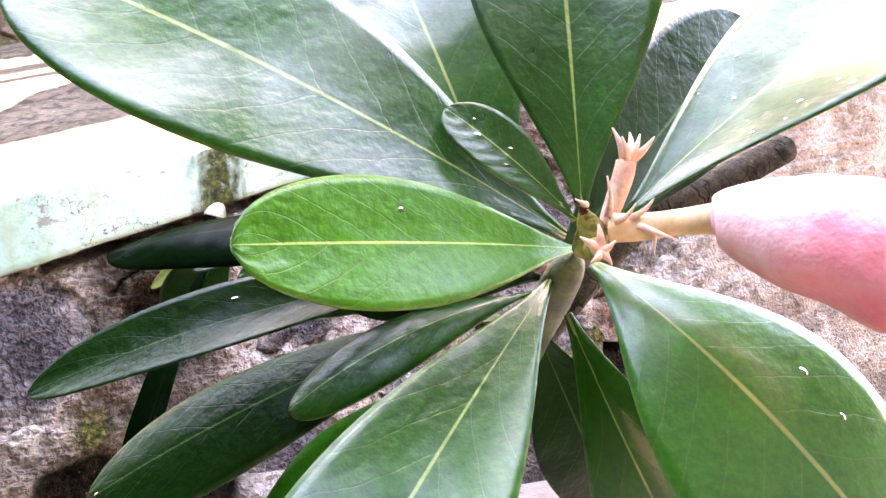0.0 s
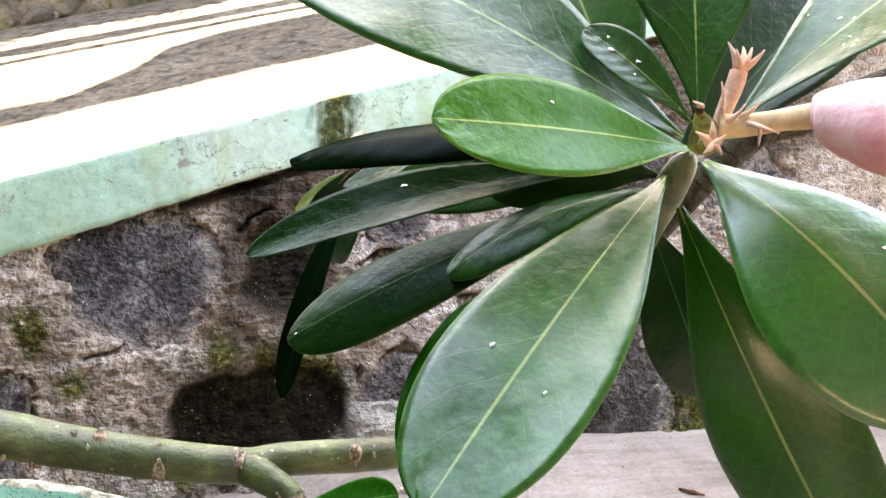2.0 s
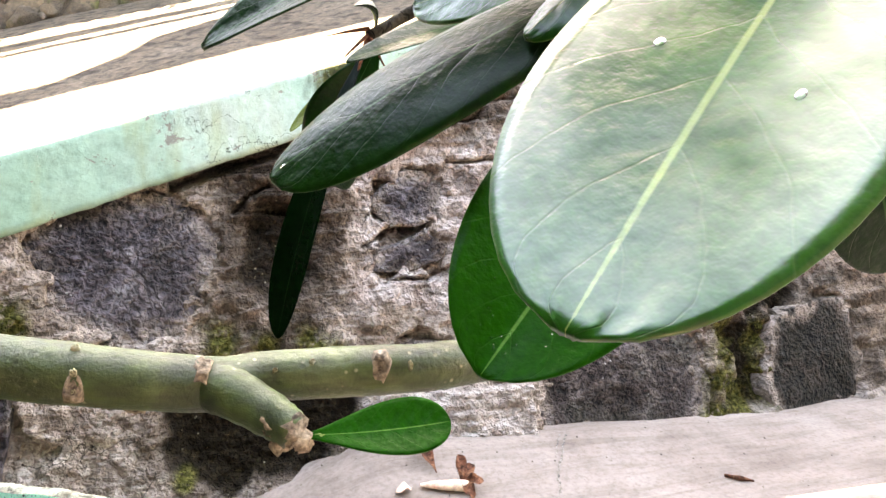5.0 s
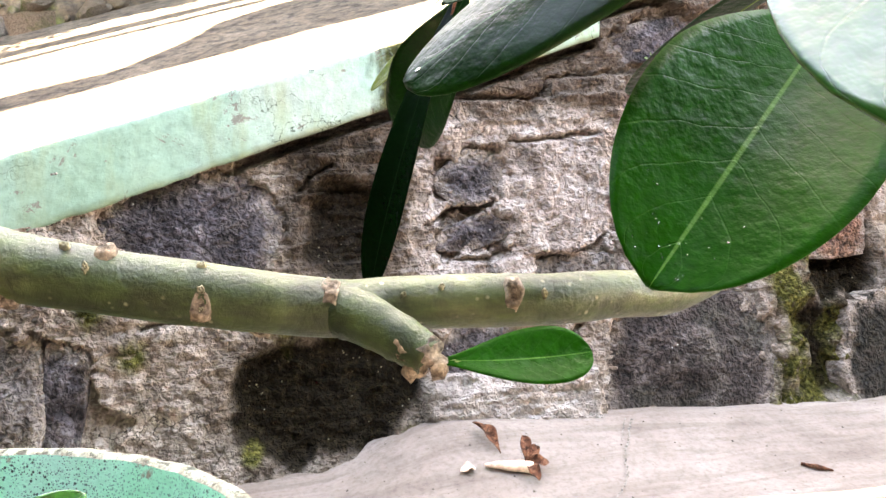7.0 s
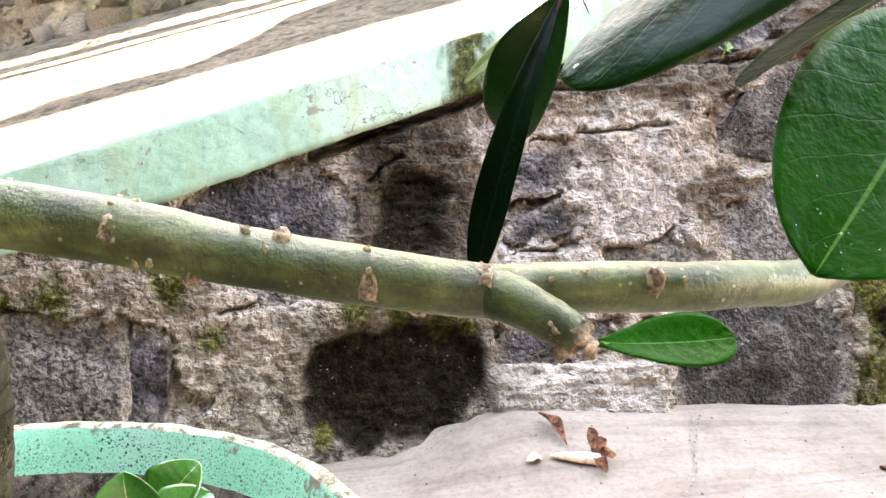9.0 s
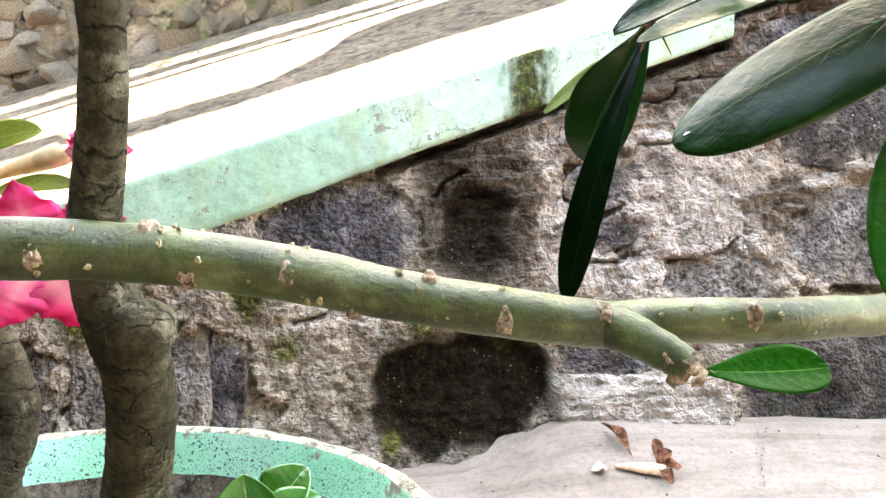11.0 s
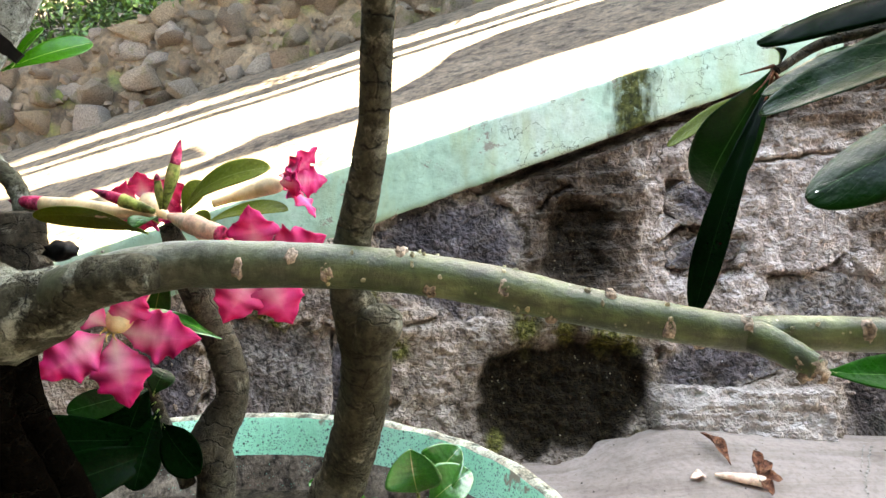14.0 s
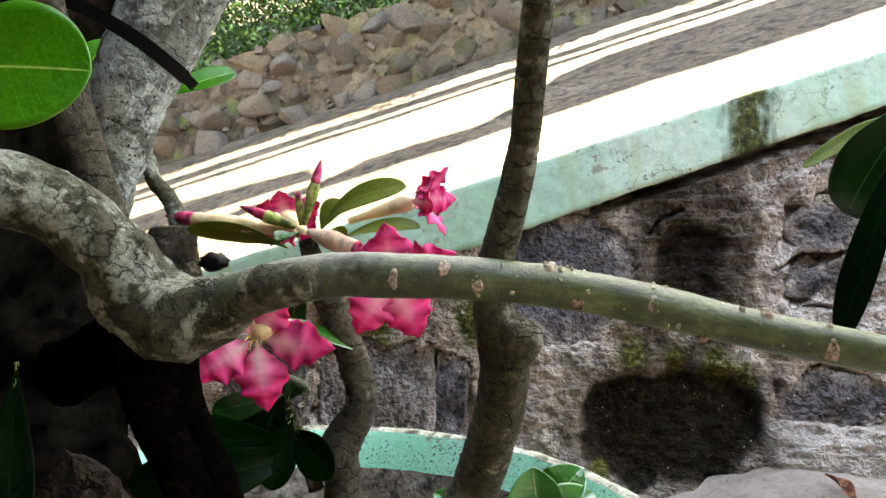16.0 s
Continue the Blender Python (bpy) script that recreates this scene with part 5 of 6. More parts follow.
leaf_r = heart_leaf((0.2105, 0.1314, 0.6713), (0.3241, 0.0611, 0.7698), 0.074, (-0.72, -0.42, 0.78), sag=0.010, fold=0.16, peak=0.64, seed=7)
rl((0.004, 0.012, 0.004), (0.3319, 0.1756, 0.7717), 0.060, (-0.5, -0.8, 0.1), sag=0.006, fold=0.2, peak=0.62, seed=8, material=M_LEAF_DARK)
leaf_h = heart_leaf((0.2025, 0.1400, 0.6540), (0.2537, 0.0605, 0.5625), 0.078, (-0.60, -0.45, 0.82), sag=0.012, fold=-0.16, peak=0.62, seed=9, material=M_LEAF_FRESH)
leaf_i = rl((0.006, 0.006, -0.014), (0.2955, 0.1240, 0.4560), 0.066, (-0.75, -0.58, 0.08), sag=0.018, fold=-0.28, peak=0.60, seed=10)
leaf_f = heart_leaf((0.1911, 0.1501, 0.6472), (0.0635, 0.0976, 0.535), 0.062, (-0.55, -0.64, 0.60), sag=0.006, fold=0.10, peak=0.68, seed=11)
leaf_e = rl((-0.006, 0.012, -0.006), (0.104, 0.190, 0.600), 0.027, (-0.45, -0.55, 0.75), sag=0.010, fold=-0.22, peak=0.66, seed=12)
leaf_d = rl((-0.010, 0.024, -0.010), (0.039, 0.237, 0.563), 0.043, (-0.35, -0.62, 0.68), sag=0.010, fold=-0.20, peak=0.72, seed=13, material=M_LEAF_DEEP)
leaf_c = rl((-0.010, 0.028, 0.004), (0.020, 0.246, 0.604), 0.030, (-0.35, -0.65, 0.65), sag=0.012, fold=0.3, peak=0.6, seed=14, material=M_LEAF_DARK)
leaf_b = rl((-0.008, 0.032, 0.012), (0.049, 0.314, 0.655), 0.036, (-0.25, -0.62, 0.70), sag=0.014, fold=-0.3, peak=0.55, seed=15, material=M_LEAF_NOOK_SHADE)
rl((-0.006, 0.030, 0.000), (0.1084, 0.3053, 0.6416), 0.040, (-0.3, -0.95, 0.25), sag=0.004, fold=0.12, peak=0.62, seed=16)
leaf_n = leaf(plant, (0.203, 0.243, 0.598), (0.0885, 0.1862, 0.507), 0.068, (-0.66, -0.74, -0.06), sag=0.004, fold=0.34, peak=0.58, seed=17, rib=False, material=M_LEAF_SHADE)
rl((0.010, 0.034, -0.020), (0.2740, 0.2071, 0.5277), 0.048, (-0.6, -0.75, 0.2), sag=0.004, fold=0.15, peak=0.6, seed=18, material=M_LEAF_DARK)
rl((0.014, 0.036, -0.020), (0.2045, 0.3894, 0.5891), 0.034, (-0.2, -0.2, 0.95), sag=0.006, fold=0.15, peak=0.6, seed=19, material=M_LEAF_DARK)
for owner, u, w, s in ((leaf_f, 0.70, -0.42, 0.0014), (leaf_f, 0.66, 0.42, 0.0016), (leaf_g, 0.75, -0.1, 0.0016), (leaf_g, 0.55, 0.2, 0.0015), (leaf_g, 0.5, -0.35, 0.0013), (leaf_g, 0.82, 0.3, 0.0013), (leaf_c, 0.55, 0.5, 0.0018),
                       (leaf_j, 0.52, 0.5, 0.0010), (leaf_h, 0.55, -0.55, 0.0018), (leaf_h, 0.68, -0.5, 0.0014), (leaf_d, 0.97, 0.0, 0.0012), (leaf_young, 0.6, 0.5, 0.0012)):
    drop(owner, u, w, 0.75 * s)
rnd = random.Random(77)
for _ in range(44):
    drop(leaf_n, rnd.uniform(0.82, 0.975), rnd.uniform(-0.5, 0.65), rnd.uniform(0.00015, 0.00034))
for _ in range(26):
    drop(leaf_r, rnd.uniform(0.25, 0.75), rnd.uniform(-0.8, 0.8), rnd.uniform(0.0004, 0.0009))


# flower bits in the heart of the rosette
def sliver(parent, base, tip, w, material, name="sepal", bend=0.002):
    a, b2 = Vector(base), Vector(tip)
    d = b2 - a
    s = d.cross(Vector((0.3, 1, 0.2))).normalized()
    o = d.cross(s).normalized()
    path = []
    for u in np.linspace(0, 1, 5):
        p = a + d * u + o * bend * math.sin(u * 3.14)
        path.append((*p, max(0.00025, w * (1 - u) ** 0.7)))
    return part(name, tube(path, 7, 3), material, parent)


heart = (0.1880, 0.1206, 0.6677)
calyx = part("calyx", tube([(0.1942, 0.1240, 0.6669, 0.0026), (0.1954, 0.1213, 0.6746, 0.0032), (0.1973, 0.1193, 0.6831, 0.0036), (0.1985, 0.1188, 0.6883, 0.0034)], 14, 6, 0.08), M_CALYX, plant, "pale pink spent calyx")
for p in ((0.1931, 0.1196, 0.6994), (0.1944, 0.1166, 0.6963), (0.2017, 0.1207, 0.6987), (0.2011, 0.1153, 0.6972), (0.2061, 0.1138, 0.6966)):
    sliver(calyx, (0.1982, 0.1190, 0.6875), p, 0.0020, M_CALYX)
for p, q in (((0.1843, 0.1226, 0.6739), (0.1794, 0.1218, 0.6756)), ((0.1997, 0.1099, 0.6677), (0.1966, 0.1046, 0.6577)), ((0.1948, 0.1125, 0.6695), (0.1984, 0.1062, 0.6755)), ((0.1958, 0.1096, 0.6667), (0.2002, 0.0982, 0.6622)), ((0.1903, 0.1183, 0.6705), (0.1880, 0.1163, 0.6830)), ((0.1914, 0.1154, 0.6682), (0.1940, 0.1096, 0.6740))):
    sliver(plant, p, q, 0.0014, M_CALYX)
M_HEART = mottled("bud_scale", (0.14, 0.15, 0.03), (0.24, 0.23, 0.06), (0.36, 0.30, 0.12), 90, 0.6, 0.3, 0.001, 4)
part("growing_tip", tube([(0.1917, 0.1298, 0.6591, 0.0055), (0.1893, 0.1255, 0.6649, 0.0048), (0.1863, 0.1249, 0.6699, 0.0028), (0.1840, 0.1239, 0.6728, 0.0008)], 14, 6, 0.2, 0.05), M_HEART, plant, "yellow-green growing tip")
for p, q in (((0.1833, 0.1231, 0.6720), (0.1810, 0.1232, 0.6738)), ((0.1833, 0.1231, 0.6720), (0.1840, 0.1216, 0.6739)), ((0.1833, 0.1231, 0.6716), (0.1814, 0.1218, 0.6704))):
    sliver(plant, p, q, 0.0012, M_DRY, "scale_leaf")
# star-shaped calyx left by a fallen flower
cup = part("calyx", tube([(0.1906, 0.1270, 0.6607, 0.0036), (0.1876, 0.1206, 0.6592, 0.0040), (0.1858, 0.1182, 0.6589, 0.0030)], 14, 5), M_HEART, plant, "empty star-shaped calyx")
for p in ((0.1833, 0.1151, 0.6675), (0.1868, 0.1109, 0.6621), (0.1865, 0.1121, 0.6543), (0.1803, 0.1153, 0.6548), (0.1781, 0.1178, 0.6633)):
    sliver(cup, (0.1865, 0.1190, 0.6593), p, 0.0025, M_CALYX)

# flower bud about to open, on its stalk
M_BUD, t, b = nodes_of("bud_pink")
v = coords(t)
c = ramp(t, noise_fac(t, 22, 4, 0.6, v), [(0.30, (0.78, 0.13, 0.20)), (0.5, (0.84, 0.33, 0.38)), (0.66, (0.88, 0.62, 0.62))])
t.links.new(c, b.inputs["Base Color"])
b.inputs["Roughness"].default_value = 0.4
b.inputs["Subsurface Weight"].default_value = 0.15
b.inputs["Subsurface Radius"].default_value = (0.01, 0.005, 0.004)
bump(t, b, noise_fac(t, 70, 4, 0.6, v), 0.6, 0.003)
part("flower_stalk", tube([(0.1932, 0.1201, 0.6665, 0.0050), (0.1979, 0.1131, 0.6664, 0.0045), (0.2041, 0.1019, 0.6678, 0.0042), (0.2104, 0.0919, 0.6688, 0.0050)], 16, 8, 0.06), M_TUBE, plant, "pale orange flower stalk")
part("flower_bud", tube([(0.2099, 0.0932, 0.6688, 0.0050), (0.2119, 0.0900, 0.6688, 0.0095), (0.2173, 0.0792, 0.6663, 0.0145), (0.2245, 0.0629, 0.6620, 0.0185), (0.2335, 0.0468, 0.6565, 0.0200), (0.2430, 0.0304, 0.6498, 0.0150), (0.2493, 0.0191, 0.6442, 0.003)], 28, 8, 0.10), M_BUD, plant, "large wet pale pink flower bud")

# a bare dark twig behind the rosette
part("twig", tube([(0.206, 0.200, 0.606, 0.008), (0.2757, 0.1950, 0.6704, 0.0085), (0.3176, 0.1920, 0.6872, 0.0085), (0.3730, 0.1847, 0.7119, 0.008)], 12, 6, 0.08), M_BARK_DARK, plant)

# drooping twig with hanging leaves
T = Vector((0.122, 0.445, 0.665))
part("twig", tube([(0.206, 0.205, 0.600, 0.007), (0.236, 0.300, 0.655, 0.006), (0.215, 0.400, 0.690, 0.005), (0.165, 0.445, 0.688, 0.0042), (0.122, 0.445, 0.664, 0.0036)], 12, 8, 0.08), M_BARK_DARK, plant)
for p, q in ((T, T + Vector((-0.02, -0.01, -0.02))), (T, T + Vector((-0.010, 0.0, -0.035))), (T, T + Vector((0.012, -0.006, -0.026))), (T + Vector((0, 0, 0.004)), T + Vector((-0.028, -0.004, -0.004)))):
    sliver(plant, p, q, 0.0016, M_DRY, "dry_stalk", 0.004)
leaf(plant, T + Vector((0.004, 0.004, 0.002)), (0.0605, 0.4330, 0.4770), 0.025, (-0.65, -0.70, 0.2), sag=0.010, fold=0.30, peak=0.74, seed=31, material=M_LEAF_NOOK_SHADE, rib=False)
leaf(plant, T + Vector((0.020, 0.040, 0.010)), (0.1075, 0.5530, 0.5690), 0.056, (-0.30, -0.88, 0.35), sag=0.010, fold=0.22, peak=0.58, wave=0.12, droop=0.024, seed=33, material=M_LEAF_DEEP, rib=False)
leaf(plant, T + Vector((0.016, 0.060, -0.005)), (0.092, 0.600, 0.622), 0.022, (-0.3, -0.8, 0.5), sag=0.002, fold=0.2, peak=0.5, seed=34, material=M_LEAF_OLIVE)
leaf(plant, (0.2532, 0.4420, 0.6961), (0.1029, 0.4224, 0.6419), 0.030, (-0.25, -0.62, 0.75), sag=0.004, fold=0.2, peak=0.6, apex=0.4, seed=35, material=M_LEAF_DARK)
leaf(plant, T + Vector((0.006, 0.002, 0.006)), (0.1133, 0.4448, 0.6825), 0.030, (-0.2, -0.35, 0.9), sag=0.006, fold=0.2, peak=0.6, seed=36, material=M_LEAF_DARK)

# trunk, limbs and stump
trunk = part("trunk", tube([(-0.6199, 0.2489, 0.6233, 0.020), (-0.5469, 0.2582, 0.6040, 0.0205), (-0.4943, 0.2698, 0.5810, 0.0205), (-0.4575, 0.2845, 0.5629, 0.0215), (-0.4313, 0.2956, 0.5381, 0.0245), (-0.4132, 0.3064, 0.5057, 0.0275), (-0.3843, 0.3061, 0.4964, 0.0265), (-0.3568, 0.2998, 0.5058, 0.0200), (-0.3355, 0.2887, 0.5145, 0.0156), (-0.3188, 0.2820, 0.5200, 0.0142), (-0.3040, 0.2790, 0.5231, 0.0128), (-0.2895, 0.2759, 0.5249, 0.0095)], 40, 12, 0.15, 0.012, 11), M_BARK, plant, "swollen grey trunk with mottled bark")
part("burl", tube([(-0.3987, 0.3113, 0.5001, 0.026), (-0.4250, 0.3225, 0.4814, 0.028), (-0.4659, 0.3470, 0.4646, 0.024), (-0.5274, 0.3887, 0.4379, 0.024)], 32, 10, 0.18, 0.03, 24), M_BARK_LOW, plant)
part("caudex", tube([(-0.5903, 0.4512, 0.4532, 0.030), (-0.6089, 0.4680, 0.4086, 0.060), (-0.6236, 0.4649, 0.3515, 0.085), (-0.65, 0.47, 0.20, 0.140), (-0.65, 0.49, 0.07, 0.150)], 36, 10, 0.1, 0.02, 18), M_BARK_SHADE, plant, "swollen base of the trunk, darkened to stand in for shade")
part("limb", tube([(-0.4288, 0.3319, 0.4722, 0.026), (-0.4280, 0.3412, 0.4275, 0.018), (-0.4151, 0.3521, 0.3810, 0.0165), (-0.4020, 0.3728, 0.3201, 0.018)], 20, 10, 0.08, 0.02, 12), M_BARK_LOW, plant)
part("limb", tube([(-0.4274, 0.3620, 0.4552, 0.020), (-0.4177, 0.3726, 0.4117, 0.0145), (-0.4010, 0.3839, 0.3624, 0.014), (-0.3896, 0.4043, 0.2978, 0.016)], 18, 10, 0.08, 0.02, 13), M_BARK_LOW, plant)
rear = part("limb", tube([(-0.5241, 0.4112, 0.5303, 0.018), (-0.5143, 0.4028, 0.5532, 0.021), (-0.4988, 0.3957, 0.5974, 0.023), (-0.4796, 0.3893, 0.6531, 0.0285), (-0.4561, 0.3935, 0.7054, 0.0335), (-0.4324, 0.3978, 0.7621, 0.036), (-0.4144, 0.4119, 0.8461, 0.032)], 32, 12, 0.06, 0.012, 14), M_BARK_PALE, plant, "upright grey limb with fine pale speckles")
part("limb", tube([(-0.4507, 0.3401, 0.5214, 0.015), (-0.4637, 0.3343, 0.5719, 0.0140), (-0.4744, 0.3286, 0.6138, 0.0135), (-0.4884, 0.3278, 0.6674, 0.0125), (-0.5063, 0.3267, 0.7286, 0.012)], 18, 10, 0.08, 0.02, 15), M_BARK_DARK, plant)
part("stump", tube([(-0.5018, 0.5239, 0.4671, 0.024), (-0.5175, 0.5328, 0.5161, 0.022), (-0.5265, 0.5423, 0.5439, 0.0235), (-0.5272, 0.5424, 0.5536, 0.021), (-0.5272, 0.5424, 0.5564, 0.008)], 20, 8, 0.08, 0.03, 16), M_BARK_DARK, plant, "cut stump with a dark top")
part("twig", tube([(-0.5302, 0.5622, 0.5526, 0.0095), (-0.5410, 0.5613, 0.5817, 0.0088), (-0.5575, 0.5595, 0.6020, 0.0085), (-0.5659, 0.5588, 0.6253, 0.0075), (-0.5737, 0.5581, 0.6427, 0.0068), (-0.5824, 0.5473, 0.6614, 0.006)], 14, 10, 0.12, 0.07, 17), M_BARK, plant, "thin ringed grey twig")
# dark leaves behind the trunk
leaf(plant, (-0.6459, 0.7115, 0.7184), (-0.5607, 0.7539, 0.7603), 0.036, (-0.1, -0.9, 0.35), sag=0.004, fold=0.2, seed=41, material=M_LEAF_YOUNG)
leaf(plant, (-0.6353, 0.7130, 0.7221), (-0.6104, 0.7375, 0.7742), 0.020, (-0.1, -0.6, 0.8), sag=0.003, fold=0.2, seed=42, material=M_LEAF_YOUNG)
leaf(plant, (-0.5516, 0.4821, 0.7300), (-0.5637, 0.4596, 0.6948), 0.034, (0.1, -0.8, 0.4), sag=0.002, fold=0.2, seed=43, material=M_LEAF_YOUNG)
leaf(plant, (-0.4792, 0.2073, 0.6327), (-0.3799, 0.2053, 0.6293), 0.066, (0.25, -0.95, 0.15), sag=0.004, fold=0.12, peak=0.62, seed=44, material=M_LEAF_YOUNG, label="bright green leaf close to the trunk")
leaf(plant, (-0.5161, 0.3200, 0.4598), (-0.4911, 0.2806, 0.3412), 0.030, (0.55, -0.8, 0.1), sag=0.004, fold=0.15, seed=45, material=M_LEAF_NOOK_SHADE)

# unseen leaves and a limb, added above and beside the trunk to block light
rnd = random.Random(19)
for k in range(80):
    c = Vector((rnd.uniform(-1.02, -0.50), rnd.uniform(-0.40, 0.55), rnd.uniform(0.78, 1.05)))
    a = rnd.uniform(0, 6.28)
    d = Vector((math.cos(a), math.sin(a), rnd.uniform(-0.5, 0.3))).normalized() * rnd.uniform(0.13, 0.18)
    leaf(plant, c, c + d, rnd.uniform(0.05, 0.065), (rnd.uniform(-0.3, 0.3), rnd.uniform(-0.3, 0.3), 1), sag=0.008, fold=0.15, seed=200 + k, rib=False)
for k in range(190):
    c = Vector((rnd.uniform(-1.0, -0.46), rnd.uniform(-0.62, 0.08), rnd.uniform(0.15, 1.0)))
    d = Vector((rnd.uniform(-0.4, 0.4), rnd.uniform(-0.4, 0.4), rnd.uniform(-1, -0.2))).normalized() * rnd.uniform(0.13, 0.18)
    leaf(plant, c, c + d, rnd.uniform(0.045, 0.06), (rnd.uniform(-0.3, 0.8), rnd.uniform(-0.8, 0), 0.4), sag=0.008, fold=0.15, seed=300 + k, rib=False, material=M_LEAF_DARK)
part("limb", tube([(-0.6199, 0.2489, 0.6233, 0.026), (-0.60, 0.10, 0.70, 0.022), (-0.68, 0.12, 0.85, 0.018), (-0.75, 0.15, 0.98, 0.012)], 16, 8, 0.08), M_BARK, plant)

# black plastic tie round the upright limb
strap = thing("plastic_tie", "black plastic strip tied round the grey limb", "tie")
bm = bmesh.new()
rows = spline([(-0.5172, 0.3402, 0.7206), (-0.4784, 0.3400, 0.7054), (-0.4443, 0.3462, 0.6860), (-0.4218, 0.3549, 0.6681), (-0.4126, 0.3680, 0.6570)], 8)
rows = [Vector(r) for r in rows]
prev = None
for i, p in enumerate(rows):
    d = (rows[min(i + 1, len(rows) - 1)] - rows[max(i - 1, 0)]).normalized()
    n = Vector((0.2, -0.95, 0.1))
    s = d.cross(n).normalized() * (0.0050 if i < len(rows) - 4 else 0.0040)
    q = [bm.verts.new(p + s + n * 0.001), bm.verts.new(p - s + n * 0.0022), bm.verts.new(p - s - n * 0.001), bm.verts.new(p + s - n * 0.001)]
    if prev:
        for k in range(4):
            bm.faces.new((prev[k], prev[(k + 1) % 4], q[(k + 1) % 4], q[k]))
    else:
        bm.faces.new(q[::-1])
    prev = q
bm.faces.new(prev)
part("strip", bm, M_BLACK, strap, smooth=False)
bit = thing("plastic_scrap", "crumpled black plastic scrap lodged behind the branch", "scrap")
bm = bmesh.new()
bmesh.ops.create_icosphere(bm, subdivisions=3, radius=1)
c = Vector((-0.4482, 0.4716, 0.5238))
for vert in bm.verts:
    q = vert.co.copy()
    k = 1 + 0.35 * noise.noise(q * 2.3) + 0.15 * noise.noise(q * 6)
    vert.co = c + Vector((q.x * 0.0135, q.y * 0.009, q.z * 0.0085)) * k
part("crumple", bm, M_BLACK, bit)

# ---- flowering desert rose in the planter ----
M_PETAL, t, b = nodes_of("petal")
uv = t.nodes.new("ShaderNodeUVMap")
uv.uv_map = "leaf"
sep = t.nodes.new("ShaderNodeSeparateXYZ")
t.links.new(uv.outputs[0], sep.inputs[0])
v = coords(t)
aw = maths(t, "ABSOLUTE", sep.outputs[1])
depth = maths(t, "ADD", maths(t, "MULTIPLY", sep.outputs[0], 0.62), maths(t, "ADD", maths(t, "MULTIPLY", aw, 0.42), maths(t, "MULTIPLY", noise_fac(t, 60, 4, 0.6, v), 0.25)))
c = ramp(t, depth, [(0.22, (0.88, 0.58, 0.62)), (0.42, (0.85, 0.33, 0.50)), (0.60, (0.79, 0.080, 0.31)), (0.84, (0.65, 0.010, 0.165))])
t.links.new(c, b.inputs["Base Color"])
b.inputs["Roughness"].default_value = 0.5
bump(t, b, noise_fac(t, 120, 3, 0.6, coords(t)), 0.3, 0.001)
tr = t.nodes.new("ShaderNodeBsdfTranslucent")
t.links.new(c, tr.inputs["Color"])
ms = t.nodes.new("ShaderNodeMixShader")
ms.inputs[0].default_value = 0.3
t.links.new(b.outputs[0], ms.inputs[1])
t.links.new(tr.outputs[0], ms.inputs[2])
t.links.new(ms.outputs[0], t.nodes["Material Output"].inputs["Surface"])
M_THROAT = mottled("flower_throat", (0.55, 0.36, 0.08), (0.68, 0.48, 0.14), (0.72, 0.56, 0.26), 60, 0.6, 0.2, 0.001, 4)
M_BUDTIP = mottled("bud_tip_red", (0.30, 0.012, 0.05), (0.46, 0.030, 0.10), (0.66, 0.13, 0.24), 90, 0.5, 0.2, 0.001, 4)
M_BUDGREEN = mottled("bud_green", (0.18, 0.24, 0.05), (0.28, 0.32, 0.09), (0.42, 0.36, 0.16), 60, 0.5, 0.2, 0.001, 4)

rose = thing("desert_rose", "flowering desert rose with pink trumpet flowers in the planter", "plant")


def flower(parent, center, axis, tail, petals, length, width, flare, seed, throat=True, fat=1.0):
    """A trumpet flower: five ruffled petals round a throat, and a cream tube back to tail. petals: angles in degrees."""
    c, ax = Vector(center), Vector(axis).normalized()
    e1 = Vector((1, 0, 0)) - ax * ax.x
    e1.normalize()
    e2 = -ax.cross(e1)
    if e2.z < 0:
        e2 = -e2
    tl = Vector(tail)
    mid = tl.lerp(c, 0.55)
    tube_ob = part("flower_tube", tube([(*tl, 0.0035), (*tl.lerp(c, 0.25), 0.006 * fat), (*mid, 0.0095 * fat), (*tl.lerp(c, 0.85), 0.0115 * fat), (*(c - ax * 0.007), 0.0060 * fat)], 18, 6, 0.05), M_TUBE, parent, "cream flower tube")
    for k, (a, s) in enumerate(petals):
        d = e1 * math.cos(radians(a)) + e2 * math.sin(radians(a))
        p = leaf(parent, c + d * 0.006 - ax * 0.004, c + d * length * s + ax * flare, width * s, ax - d * 0.2, sag=0.005, fold=-0.16, material=M_PETAL, peak=0.50, apex=1.0, wave=0.24, ruffle=0.22, seed=seed + k, rib=False, name="petal", label="ruffled pink petal")
    if throat:
        for k in range(6):
            a = k * 1.05
            d = e1 * math.cos(a) + e2 * math.sin(a)
            sliver(tube_ob, c - ax * 0.006 + d * 0.003, c + ax * 0.004 + d * 0.008, 0.0014, M_THROAT, "stamen")
    return tube_ob


CC = Vector((-0.380, 0.522, 0.552))
part("stem", tube([(-0.372, 0.535, 0.09, 0.022), (-0.3463, 0.5361, 0.2889, 0.0175), (-0.3498, 0.5315, 0.3397, 0.0205), (-0.3276, 0.5304, 0.3846, 0.0155), (-0.3346, 0.5303, 0.4276, 0.0148), (-0.3500, 0.5289, 0.4624, 0.0142), (-0.3650, 0.5227, 0.5030, 0.012), (-0.380, 0.522, 0.545, 0.008)], 24, 12, 0.08, 0.02, 21), M_BARK_DARK, rose, "brown ringed stem with a bend")
